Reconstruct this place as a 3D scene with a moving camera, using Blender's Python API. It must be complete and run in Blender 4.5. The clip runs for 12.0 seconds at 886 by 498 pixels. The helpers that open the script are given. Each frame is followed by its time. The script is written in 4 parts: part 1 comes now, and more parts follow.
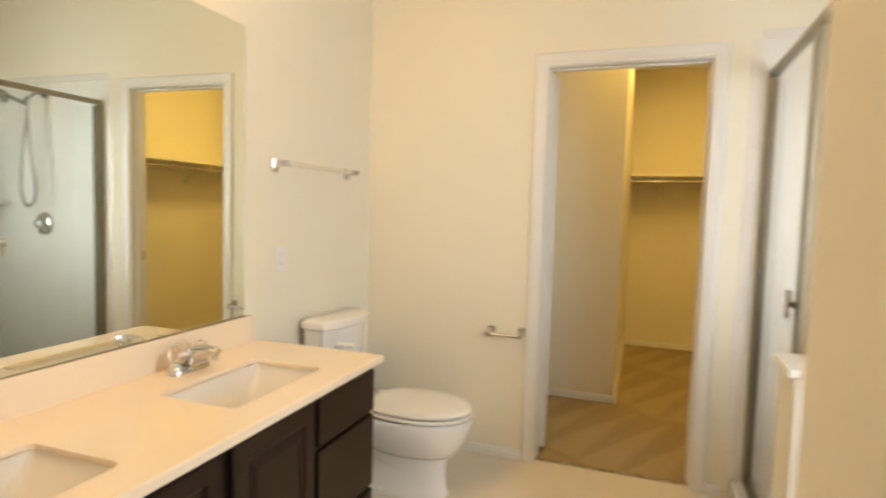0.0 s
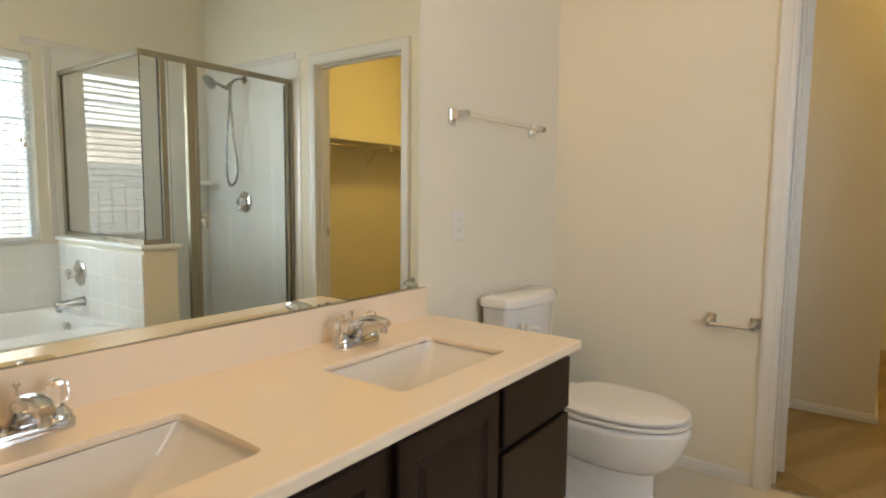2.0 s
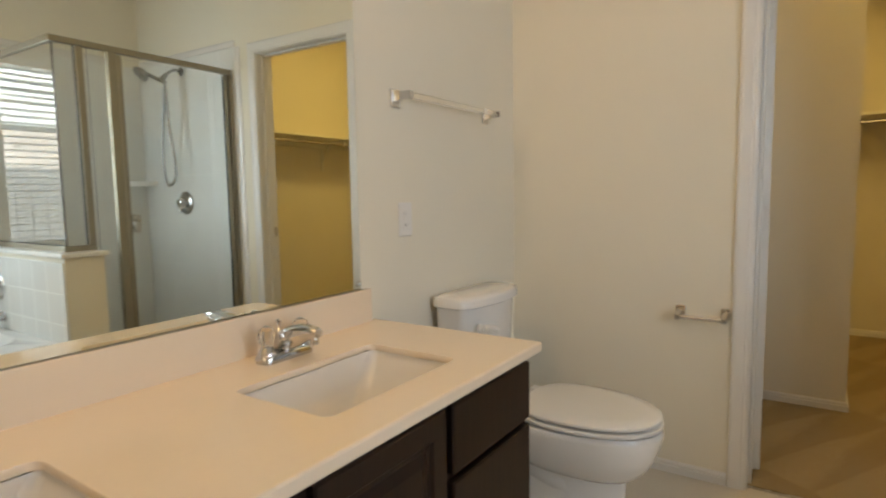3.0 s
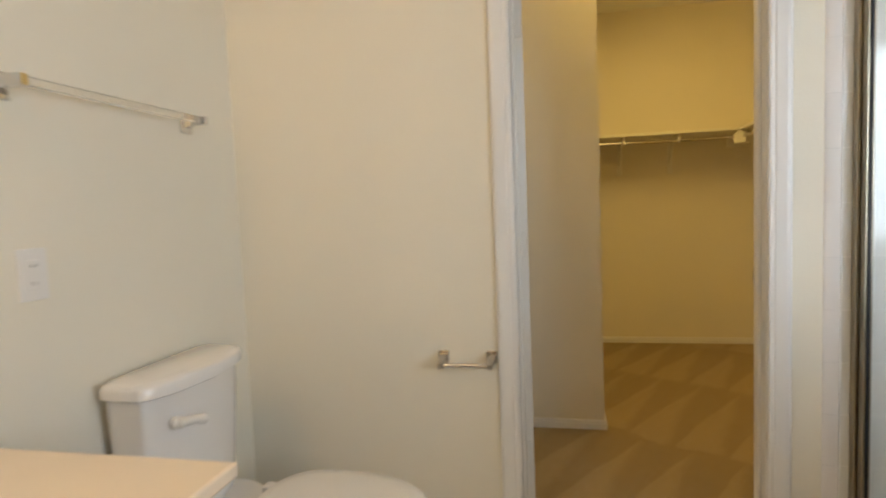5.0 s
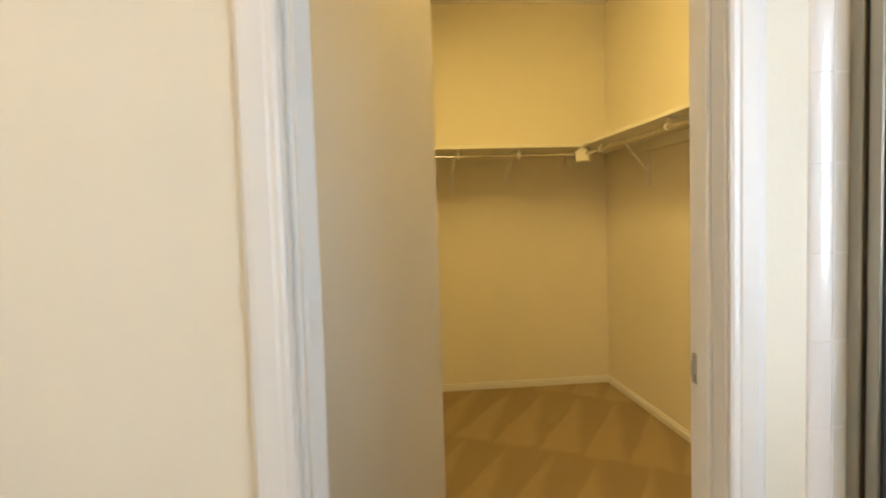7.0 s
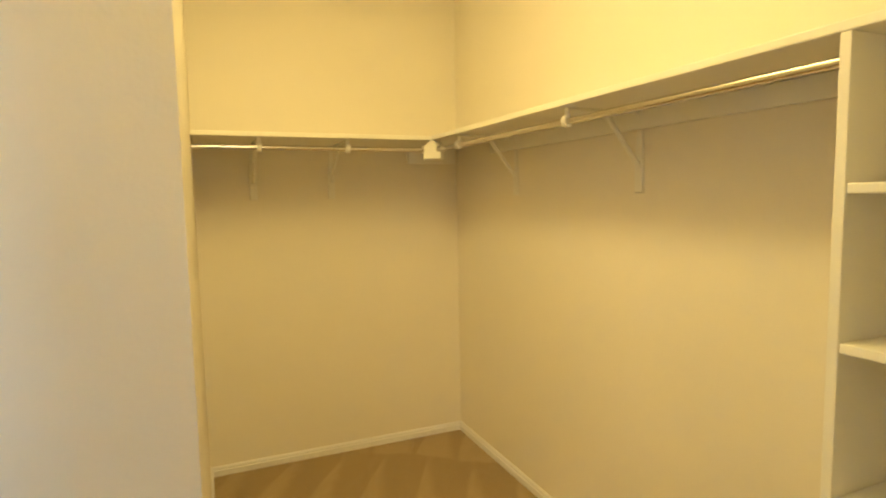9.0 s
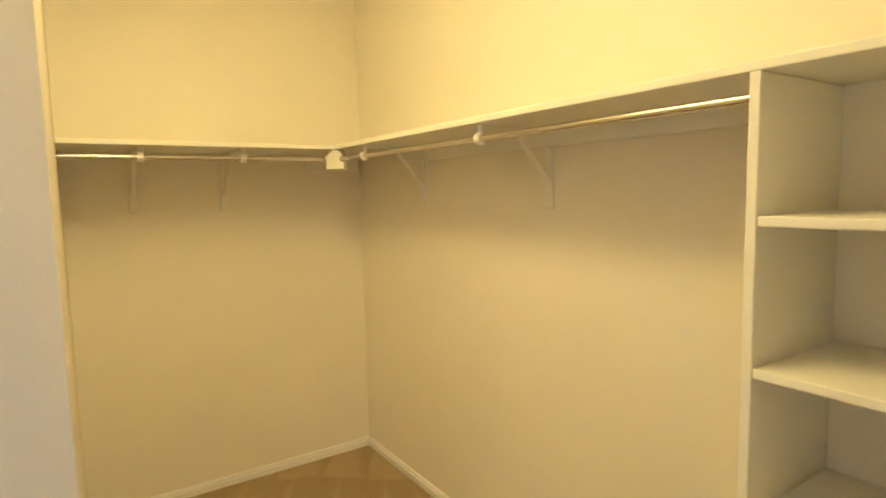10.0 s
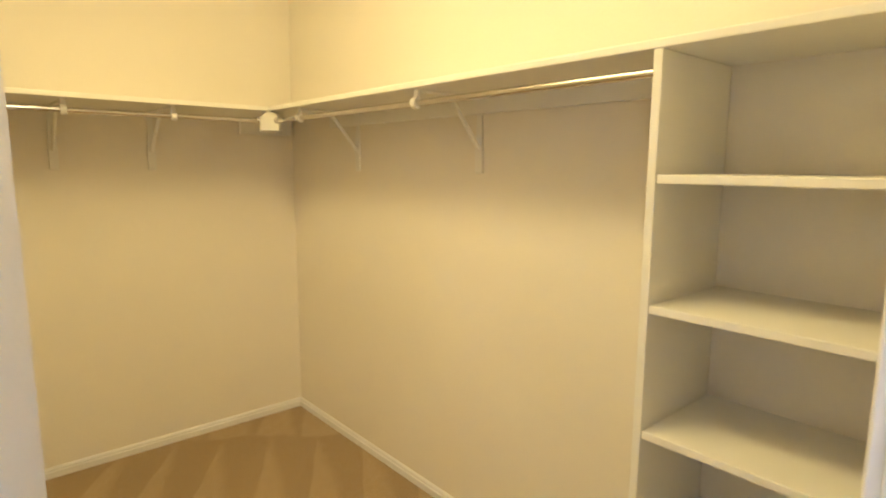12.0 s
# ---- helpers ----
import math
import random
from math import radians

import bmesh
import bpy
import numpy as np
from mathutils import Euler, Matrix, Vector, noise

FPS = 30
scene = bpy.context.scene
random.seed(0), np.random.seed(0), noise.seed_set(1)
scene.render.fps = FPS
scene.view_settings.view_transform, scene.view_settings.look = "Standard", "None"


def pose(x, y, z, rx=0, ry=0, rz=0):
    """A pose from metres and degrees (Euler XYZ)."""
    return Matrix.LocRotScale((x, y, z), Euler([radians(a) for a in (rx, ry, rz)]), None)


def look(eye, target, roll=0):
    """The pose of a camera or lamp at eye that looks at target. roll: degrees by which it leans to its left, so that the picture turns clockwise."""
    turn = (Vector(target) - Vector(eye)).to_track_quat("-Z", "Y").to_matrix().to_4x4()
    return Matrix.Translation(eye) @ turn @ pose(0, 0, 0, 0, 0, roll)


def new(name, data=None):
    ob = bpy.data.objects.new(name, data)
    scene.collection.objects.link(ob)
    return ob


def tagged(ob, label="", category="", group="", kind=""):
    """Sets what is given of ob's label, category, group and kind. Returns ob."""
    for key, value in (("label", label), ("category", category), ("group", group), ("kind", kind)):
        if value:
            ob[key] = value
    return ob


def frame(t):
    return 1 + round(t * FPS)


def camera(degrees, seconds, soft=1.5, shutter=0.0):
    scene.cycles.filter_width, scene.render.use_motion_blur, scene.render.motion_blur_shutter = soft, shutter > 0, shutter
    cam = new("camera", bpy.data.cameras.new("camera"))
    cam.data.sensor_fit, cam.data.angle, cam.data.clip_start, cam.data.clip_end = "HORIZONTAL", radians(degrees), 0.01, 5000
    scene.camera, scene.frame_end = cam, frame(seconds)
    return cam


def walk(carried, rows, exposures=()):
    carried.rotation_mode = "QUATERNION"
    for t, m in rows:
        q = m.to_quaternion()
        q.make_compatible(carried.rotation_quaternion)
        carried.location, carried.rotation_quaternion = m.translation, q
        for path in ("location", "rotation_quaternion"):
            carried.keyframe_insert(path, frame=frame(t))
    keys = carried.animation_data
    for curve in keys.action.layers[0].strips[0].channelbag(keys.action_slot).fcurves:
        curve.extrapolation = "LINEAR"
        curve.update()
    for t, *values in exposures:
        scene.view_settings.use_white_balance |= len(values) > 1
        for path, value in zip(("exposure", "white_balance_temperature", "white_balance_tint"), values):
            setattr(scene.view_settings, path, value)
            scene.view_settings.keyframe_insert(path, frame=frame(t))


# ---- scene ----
cam = camera(76.0, 12.0, soft=2.0, shutter=0.5)
PATH = [
    (0, (0.191, 0.013, 1.325), (-0.476, 1.893, 1.18), 1.6),
    (0.5, (0.119, 0.114, 1.273), (-0.865, 1.85, 1.144), 2.1),
    (1, (0.048, 0.173, 1.24), (-1.068, 1.825, 1.079), 1.8),
    (1.5, (0.008, 0.233, 1.217), (-1.16, 1.847, 1.039), 1.4),
    (2, (-0.035, 0.332, 1.196), (-1.236, 1.92, 1.008), 0.5),
    (2.5, (-0.08, 0.435, 1.174), (-1.273, 2.029, 0.984), -0.1),
    (3, (-0.095, 0.534, 1.169), (-1.204, 2.187, 0.974), -1.0),
    (3.5, (-0.133, 0.629, 1.167), (-1.069, 2.387, 0.987), -1.4),
    (5.5, (-0.156, 1.307, 1.211), (-0.359, 3.291, 1.065), -2.3),
    (6, (-0.181, 1.58, 1.226), (-0.167, 3.574, 1.082), -2.1),
    (6.5, (-0.171, 1.746, 1.233), (-0.078, 3.741, 1.116), -2.0),
    (8.5, (0.034, 2.84, 1.346), (0.678, 4.727, 1.192), -0.8),
    (9, (0.069, 2.949, 1.392), (0.846, 4.783, 1.207), -1.1),
    (9.5, (0.066, 3.007, 1.429), (1.013, 4.757, 1.227), -2.1),
    (10, (0.059, 3.043, 1.46), (1.156, 4.703, 1.257), -1.3),
    (10.5, (0.054, 3.042, 1.479), (1.21, 4.661, 1.275), -1.0),
    (11, (0.05, 3.037, 1.474), (1.248, 4.624, 1.255), -0.2),
    (11.5, (0.007, 3.009, 1.461), (1.254, 4.55, 1.197), -0.2),
    (12, (-0.031, 2.965, 1.419), (1.263, 4.462, 1.127), 0.3),
]
EXPOSURES = [
    (0.0, 3.18, 7100, 12), (1.0, 2.99, 6750, 12), (2.5, 2.57, 6500, 12), (3.7, 2.46, 6350, 12.5),
    (5.5, 2.93, 6300, 12), (6.7, 3.18, 6100, 11.5), (8.4, 3.76, 5750, 8), (10.0, 3.78, 5050, 14), (12.0, 3.92, 4750, 18.5),
]
walk(cam, [(t, look(e, g, r)) for t, e, g, r in PATH], EXPOSURES)

# ---- world, sun, lamps ----
world = bpy.data.worlds.new("daylight")
scene.world = world
world.use_nodes = True
wt = world.node_tree
sky = wt.nodes.new("ShaderNodeTexSky")
sky.sky_type = "NISHITA"
sky.sun_disc = False
sky.sun_elevation, sky.sun_rotation = radians(48), radians(200)
wt.links.new(sky.outputs[0], wt.nodes["Background"].inputs[0])
wt.nodes["Background"].inputs[1].default_value = 0.15

sun_data = bpy.data.lights.new("sun", "SUN")
sun_data.energy, sun_data.angle, sun_data.color = 5.0, radians(0.6), (1.0, 0.95, 0.88)
new("sun", sun_data).matrix_world = look((-6, -9, 14), (3, 1, 0))


def area_lamp(name, m, sx, sy, watts, colour):
    d = bpy.data.lights.new(name, "AREA")
    d.shape, d.size, d.size_y, d.energy, d.color = "RECTANGLE", sx, sy, watts, colour
    ob = new(name, d)
    ob.matrix_world = m
    return ob


def bulb(name, place, watts, colour, radius):
    d = bpy.data.lights.new(name, "POINT")
    d.energy, d.color, d.shadow_soft_size = watts, colour, radius
    ob = new(name, d)
    ob.location = place
    return ob


WARM = (1.0, 0.645, 0.30)
CLOSET_WARM = (1.0, 0.66, 0.185)
# sky light that comes in at the window
area_lamp("window_skylight", look((1.745, 0.885, 1.46), (0.0, 1.45, 1.28)), 0.54, 1.14, 3.3, (0.80, 0.90, 1.0))
# lamps: three globes over the vanity mirror, one long light on the closet ceiling
for k in range(3):
    bulb("vanity_bulb", (-1.14, 0.75 + 0.25 * k, 2.26), 0.57, WARM, 0.06)
area_lamp("closet_tube", pose(0.262, 4.27, 2.600), 0.34, 1.16, 0.78, CLOSET_WARM)

# ---- materials ----


def mat(name):
    m = bpy.data.materials.new(name)
    m.use_nodes = True
    nt = m.node_tree
    return m, nt, nt.nodes["Principled BSDF"]


def node(nt, kind, **values):
    n = nt.nodes.new(kind)
    for k, v in values.items():
        n.inputs[k.replace("_", " ")].default_value = v
    return n


def surface(name, colour, rough=0.5, metal=0.0, vary=0.06, scale=3.0, grain=0.0, grain_scale=200.0, bump=0.0, bump_scale=120.0,
            spec=0.5, coat=0.0, per_piece=0.0, rough_vary=0.08):
    """A paint, plastic, metal or stone: broad and fine changes of tone, fine relief, uneven gloss."""
    m, nt, p = mat(name)
    L = nt.links.new
    tc = nt.nodes.new("ShaderNodeTexCoord")
    geo = nt.nodes.new("ShaderNodeNewGeometry")
    big = node(nt, "ShaderNodeTexNoise", Scale=scale, Detail=4.0, Roughness=0.55)
    L(geo.outputs["Position"], big.inputs["Vector"])
    hsv = node(nt, "ShaderNodeHueSaturation", Color=(*colour, 1))
    mr = node(nt, "ShaderNodeMapRange", To_Min=1 - vary, To_Max=1 + vary)
    L(big.outputs["Fac"], mr.inputs["Value"])
    value = mr.outputs[0]
    if grain:
        fine = node(nt, "ShaderNodeTexNoise", Scale=grain_scale, Detail=2.0)
        L(geo.outputs["Position"], fine.inputs["Vector"])
        mr2 = node(nt, "ShaderNodeMapRange", To_Min=1 - grain, To_Max=1 + grain)
        L(fine.outputs["Fac"], mr2.inputs["Value"])
        mul = nt.nodes.new("ShaderNodeMath")
        mul.operation = "MULTIPLY"
        L(value, mul.inputs[0])
        L(mr2.outputs[0], mul.inputs[1])
        value = mul.outputs[0]
    if per_piece:
        info = nt.nodes.new("ShaderNodeObjectInfo")
        mr3 = node(nt, "ShaderNodeMapRange", To_Min=1 - per_piece, To_Max=1 + per_piece)
        L(info.outputs["Random"], mr3.inputs["Value"])
        mul = nt.nodes.new("ShaderNodeMath")
        mul.operation = "MULTIPLY"
        L(value, mul.inputs[0])
        L(mr3.outputs[0], mul.inputs[1])
        value = mul.outputs[0]
    L(value, hsv.inputs["Value"])
    L(hsv.outputs[0], p.inputs["Base Color"])
    rr = node(nt, "ShaderNodeMapRange", To_Min=max(0.0, rough - rough_vary), To_Max=min(1.0, rough + rough_vary))
    L(big.outputs["Fac"], rr.inputs["Value"])
    L(rr.outputs[0], p.inputs["Roughness"])
    p.inputs["Metallic"].default_value = metal
    p.inputs["Specular IOR Level"].default_value = spec
    p.inputs["Coat Weight"].default_value = coat
    if bump:
        tex = node(nt, "ShaderNodeTexNoise", Scale=bump_scale, Detail=3.0)
        L(geo.outputs["Position"], tex.inputs["Vector"])
        b = node(nt, "ShaderNodeBump", Strength=bump, Distance=0.004)
        L(tex.outputs["Fac"], b.inputs["Height"])
        L(b.outputs[0], p.inputs["Normal"])
    return m


def carpet_material():
    """Cut-pile carpet with the wedge-shaped tracks of a vacuum cleaner, whose pile leans one way or the other."""
    m, nt, p = mat("carpet_pile")
    L = nt.links.new
    geo = nt.nodes.new("ShaderNodeNewGeometry")
    mp = nt.nodes.new("ShaderNodeMapping")
    mp.inputs["Rotation"].default_value = (0, 0, radians(33))
    L(geo.outputs["Position"], mp.inputs["Vector"])
    warp = node(nt, "ShaderNodeTexNoise", Scale=2.2, Detail=3.0)
    L(mp.outputs[0], warp.inputs["Vector"])
    add = nt.nodes.new("ShaderNodeVectorMath")
    add.operation = "MULTIPLY_ADD"
    add.inputs[1].default_value = (0.07, 0.20, 0)
    L(warp.outputs["Color"], add.inputs[0])
    L(mp.outputs[0], add.inputs[2])
    sep = nt.nodes.new("ShaderNodeSeparateXYZ")
    L(add.outputs[0], sep.inputs[0])

    def calc(op, x, y, z=0.0):
        n = nt.nodes.new("ShaderNodeMath")
        n.operation = op
        for k, v in enumerate((x, y, z)):
            if isinstance(v, (int, float)):
                n.inputs[k].default_value = v
            else:
                L(v, n.inputs[k])
        return n.outputs[0]

    # strokes about 0.24 m wide and 0.95 m long, each a wedge that narrows away
    stroke = calc("MULTIPLY_ADD", sep.outputs["Y"], 1.05, 0.28)
    row = calc("FLOOR", stroke, 0.0)
    v = calc("SUBTRACT", stroke, row)
    lane = calc("MULTIPLY_ADD", row, 0.37, calc("MULTIPLY", sep.outputs["X"], 4.2))
    u = calc("FRACT", lane, 0.0)
    wedge = calc("SUBTRACT", calc("MULTIPLY_ADD", v, -0.92, 0.90), u)
    ramp = nt.nodes.new("ShaderNodeValToRGB")
    ramp.color_ramp.elements[0].position, ramp.color_ramp.elements[1].position = 0.40, 0.60
    ramp.color_ramp.elements[0].color = (0.340, 0.243, 0.104, 1)
    ramp.color_ramp.elements[1].color = (0.408, 0.301, 0.139, 1)
    L(calc("MULTIPLY_ADD", wedge, 1.0, 0.5), ramp.inputs[0])
    fibre = node(nt, "ShaderNodeTexNoise", Scale=420.0, Detail=2.0)
    L(geo.outputs["Position"], fibre.inputs["Vector"])
    tuft = node(nt, "ShaderNodeTexNoise", Scale=38.0, Detail=4.0)
    L(geo.outputs["Position"], tuft.inputs["Vector"])
    mr = node(nt, "ShaderNodeMapRange", To_Min=0.72, To_Max=1.28)
    L(fibre.outputs["Fac"], mr.inputs["Value"])
    mr2 = node(nt, "ShaderNodeMapRange", To_Min=0.88, To_Max=1.12)
    L(tuft.outputs["Fac"], mr2.inputs["Value"])
    mul = nt.nodes.new("ShaderNodeMath")
    mul.operation = "MULTIPLY"
    L(mr.outputs[0], mul.inputs[0])
    L(mr2.outputs[0], mul.inputs[1])
    hsv = nt.nodes.new("ShaderNodeHueSaturation")
    L(ramp.outputs[0], hsv.inputs["Color"])
    L(mul.outputs[0], hsv.inputs["Value"])
    L(hsv.outputs[0], p.inputs["Base Color"])
    p.inputs["Roughness"].default_value = 0.95
    p.inputs["Sheen Weight"].default_value = 0.3
    p.inputs["Specular IOR Level"].default_value = 0.1
    b = node(nt, "ShaderNodeBump", Strength=0.7, Distance=0.006)
    L(fibre.outputs["Fac"], b.inputs["Height"])
    L(b.outputs[0], p.inputs["Normal"])
    return m


def wood_material(name, dark, light, axis_scale):
    """Stained wood: long grain drawn along one axis."""
    m, nt, p = mat(name)
    L = nt.links.new
    geo = nt.nodes.new("ShaderNodeNewGeometry")
    mp = nt.nodes.new("ShaderNodeMapping")
    mp.inputs["Scale"].default_value = axis_scale
    L(geo.outputs["Position"], mp.inputs["Vector"])
    n1 = node(nt, "ShaderNodeTexNoise", Scale=1.0, Detail=6.0, Roughness=0.65, Distortion=0.6)
    L(mp.outputs[0], n1.inputs["Vector"])
    ramp = nt.nodes.new("ShaderNodeValToRGB")
    ramp.color_ramp.elements[0].position, ramp.color_ramp.elements[1].position = 0.3, 0.75
    ramp.color_ramp.elements[0].color, ramp.color_ramp.elements[1].color = (*dark, 1), (*light, 1)
    L(n1.outputs["Fac"], ramp.inputs[0])
    L(ramp.outputs[0], p.inputs["Base Color"])
    p.inputs["Roughness"].default_value = 0.42
    p.inputs["Specular IOR Level"].default_value = 0.32
    b = node(nt, "ShaderNodeBump", Strength=0.15, Distance=0.002)
    L(n1.outputs["Fac"], b.inputs["Height"])
    L(b.outputs[0], p.inputs["Normal"])
    return m


def clear(name, colour, ior, rough=0.0):
    m, nt, p = mat(name)
    p.inputs["Base Color"].default_value = (*colour, 1)
    p.inputs["Transmission Weight"].default_value = 1.0
    p.inputs["IOR"].default_value = ior
    p.inputs["Roughness"].default_value = rough
    return m


def mirror_material():
    m, nt, p = mat("silvered_mirror")
    p.inputs["Base Color"].default_value = (0.90, 0.95, 0.89, 1)
    p.inputs["Metallic"].default_value = 1.0
    p.inputs["Roughness"].default_value = 0.0
    return m


def glow(name, colour, strength):
    m, nt, p = mat(name)
    p.inputs["Base Color"].default_value = (0.9, 0.88, 0.8, 1)
    p.inputs["Emission Color"].default_value = (*colour, 1)
    p.inputs["Emission Strength"].default_value = strength
    return m


M_WALL = surface("cream_wall_paint", (0.85, 0.80, 0.675), 0.62, vary=0.035, scale=1.4, grain=0.012, grain_scale=160, bump=0.12, bump_scale=95)
M_CEIL = surface("ceiling_paint", (0.84, 0.82, 0.76), 0.8, vary=0.02, bump=0.3, bump_scale=70)
M_TRIM = surface("white_trim_paint", (0.83, 0.815, 0.79), 0.36, vary=0.03, scale=6, bump=0.04, bump_scale=60)
M_SHELF = surface("off_white_shelf_paint", (0.86, 0.84, 0.75), 0.42, vary=0.03, scale=5, grain=0.015, bump=0.06, bump_scale=140)
M_PORCELAIN = surface("white_porcelain", (0.84, 0.82, 0.79), 0.09, vary=0.012, coat=0.4, rough_vary=0.03)
M_MARBLE = surface("cream_cultured_marble", (0.89, 0.75, 0.58), 0.20, vary=0.02, scale=5, grain=0.012, grain_scale=60, coat=0.15, rough_vary=0.05)
M_BASIN = surface("white_basin_glaze", (0.83, 0.785, 0.72), 0.16, vary=0.015, scale=5, coat=0.2, rough_vary=0.04)
M_WOOD = wood_material("espresso_stained_wood", (0.006, 0.0026, 0.0014), (0.024, 0.0098, 0.0052), (60, 60, 4))
M_DARK = surface("dark_recess", (0.02, 0.015, 0.012), 0.7)
M_CHROME = surface("polished_chrome", (0.64, 0.64, 0.645), 0.07, 1.0, vary=0.03, rough_vary=0.03)
M_SATIN = surface("satin_nickel", (0.60, 0.57, 0.52), 0.28, 1.0, vary=0.05, scale=30)
M_FRAME = surface("brushed_nickel_extrusion", (0.37, 0.335, 0.26), 0.36, 1.0, vary=0.07, scale=12, rough_vary=0.08)
M_GASKET = surface("black_rubber_gasket", (0.015, 0.015, 0.016), 0.6)
M_GLASS = clear("clear_shower_glass", (0.97, 0.99, 0.98), 1.5)
M_PANE = clear("window_glass", (0.98, 0.99, 0.99), 1.45)
M_ACRYLIC = clear("clear_acrylic", (0.98, 0.97, 0.95), 1.49, 0.02)
M_MIRROR = mirror_material()
M_TILE = surface("white_glazed_tile", (0.84, 0.84, 0.815), 0.10, vary=0.02, scale=4, per_piece=0.02, coat=0.3, bump=0.03, bump_scale=12, rough_vary=0.04)
M_BULLNOSE = surface("almond_glazed_tile", (0.83, 0.80, 0.77), 0.20, vary=0.02, per_piece=0.02, coat=0.3, rough_vary=0.04)
M_GROUT = surface("white_grout", (0.86, 0.86, 0.84), 0.45, vary=0.05, scale=10)
M_TUB = surface("white_tub_acrylic", (0.86, 0.86, 0.85), 0.13, vary=0.012, coat=0.3, rough_vary=0.03)
M_PLASTIC = surface("white_plastic", (0.83, 0.81, 0.77), 0.33, vary=0.02)
M_BLIND = surface("white_vinyl_blind", (0.86, 0.86, 0.85), 0.4, vary=0.02)
M_SLAT = surface("translucent_vinyl_slat", (0.86, 0.86, 0.85), 0.4, vary=0.02)
slat_nodes = M_SLAT.node_tree
slat_mix = node(slat_nodes, "ShaderNodeMixShader", Fac=0.75)
slat_glow = node(slat_nodes, "ShaderNodeBsdfTranslucent", Color=(0.93, 0.94, 0.95, 1))
slat_nodes.links.new(slat_nodes.nodes["Principled BSDF"].outputs[0], slat_mix.inputs[1])
slat_nodes.links.new(slat_glow.outputs[0], slat_mix.inputs[2])
slat_nodes.links.new(slat_mix.outputs[0], slat_nodes.nodes["Material Output"].inputs["Surface"])
M_VINYL = surface("beige_sheet_vinyl", (0.72, 0.655, 0.55), 0.35, vary=0.07, scale=4, grain=0.05, grain_scale=90, bump=0.05)
M_CARPET = carpet_material()
M_ROD = surface("bright_closet_tube", (0.72, 0.70, 0.66), 0.18, 1.0, vary=0.02, rough_vary=0.02)
M_HOSE = surface("steel_hose", (0.36, 0.36, 0.36), 0.25, 1.0, vary=0.1, scale=90)
M_GLOBE = glow("frosted_globe", WARM, 0.9)
M_DOME = glow("frosted_lens", CLOSET_WARM, 0.72)
M_LAWN = surface("lawn", (0.07, 0.10, 0.035), 0.9, vary=0.35, scale=0.8, grain=0.4, grain_scale=30)
# fence colour is darkened to stand in for the shade it lies in
M_FENCE = surface("weathered_fence_wood_shaded", (0.22, 0.22, 0.225), 0.8, vary=0.2, scale=6, grain=0.15, grain_scale=60, per_piece=0.12)
M_SIDING = surface("white_siding", (0.74, 0.74, 0.72), 0.6, vary=0.04)
M_ROOF = surface("grey_shingle", (0.12, 0.11, 0.105), 0.9, vary=0.2, scale=6, grain=0.3, grain_scale=25)

# ---- tools for meshes ----


def mesh_object(name, bm, material, smooth=False):
    bmesh.ops.recalc_face_normals(bm, faces=bm.faces)
    me = bpy.data.meshes.new(name)
    bm.to_mesh(me)
    bm.free()
    me.materials.append(material)
    if smooth:
        me.shade_smooth()
        me.set_sharp_from_angle(angle=radians(38))
    return new(name, me)


def part(name, bm, material, parent, label="", smooth=False):
    ob = mesh_object(name, bm, material, smooth)
    ob.parent = parent
    if parent.parent is None:
        ob.matrix_parent_inverse = parent.matrix_basis.inverted()
    return tagged(ob, label)


def thing(name, place, label, category, group="", kind=""):
    ob = new(name)
    ob.empty_display_size = 0.1
    ob.location = place
    return tagged(ob, label, category, group, kind)


def box(bm, x0, y0, z0, x1, y1, z1, bevel=0.0, segments=2):
    """A box between two corners, its edges rounded."""
    r = bmesh.ops.create_cube(bm, size=1.0)
    vs = r["verts"]
    for v in vs:
        v.co = Vector((x0 + (v.co.x + 0.5) * (x1 - x0), y0 + (v.co.y + 0.5) * (y1 - y0), z0 + (v.co.z + 0.5) * (z1 - z0)))
    if bevel:
        es = list({e for v in vs for e in v.link_edges})
        bmesh.ops.bevel(bm, geom=es, offset=bevel, segments=segments, affect="EDGES", profile=0.5)
    return bm


def boxed(*a, **k):
    return box(bmesh.new(), *a, **k)


def sweep(bm, points, radius, sides=12, radii=None, cap=True):
    """A round tube along points."""
    rings = []
    up = Vector((0, 0, 1))
    pts = [Vector(p) for p in points]
    last = None
    for i, p in enumerate(pts):
        d = (pts[min(i + 1, len(pts) - 1)] - pts[max(i - 1, 0)]).normalized()
        if last is None:
            a = d.cross(up if abs(d.dot(up)) < 0.95 else Vector((1, 0, 0))).normalized()
        else:
            a = (last - d * last.dot(d)).normalized()
        last = a
        b = d.cross(a).normalized()
        r = radii[i] if radii else radius
        rings.append([bm.verts.new(p + (a * math.cos(2 * math.pi * k / sides) + b * math.sin(2 * math.pi * k / sides)) * r) for k in range(sides)])
    for r0, r1 in zip(rings, rings[1:]):
        for k in range(sides):
            bm.faces.new((r0[k], r0[(k + 1) % sides], r1[(k + 1) % sides], r1[k]))
    if cap:
        bm.faces.new(rings[0][::-1])
        bm.faces.new(rings[-1])
    return bm


def loft(bm, rings, cap_first=True, cap_last=True):
    """Skin closed loops of equal length."""
    vr = [[bm.verts.new(p) for p in ring] for ring in rings]
    n = len(vr[0])
    for r0, r1 in zip(vr, vr[1:]):
        for k in range(n):
            bm.faces.new((r0[k], r0[(k + 1) % n], r1[(k + 1) % n], r1[k]))
    if cap_first:
        bm.faces.new(vr[0][::-1])
    if cap_last:
        bm.faces.new(vr[-1])
    return vr


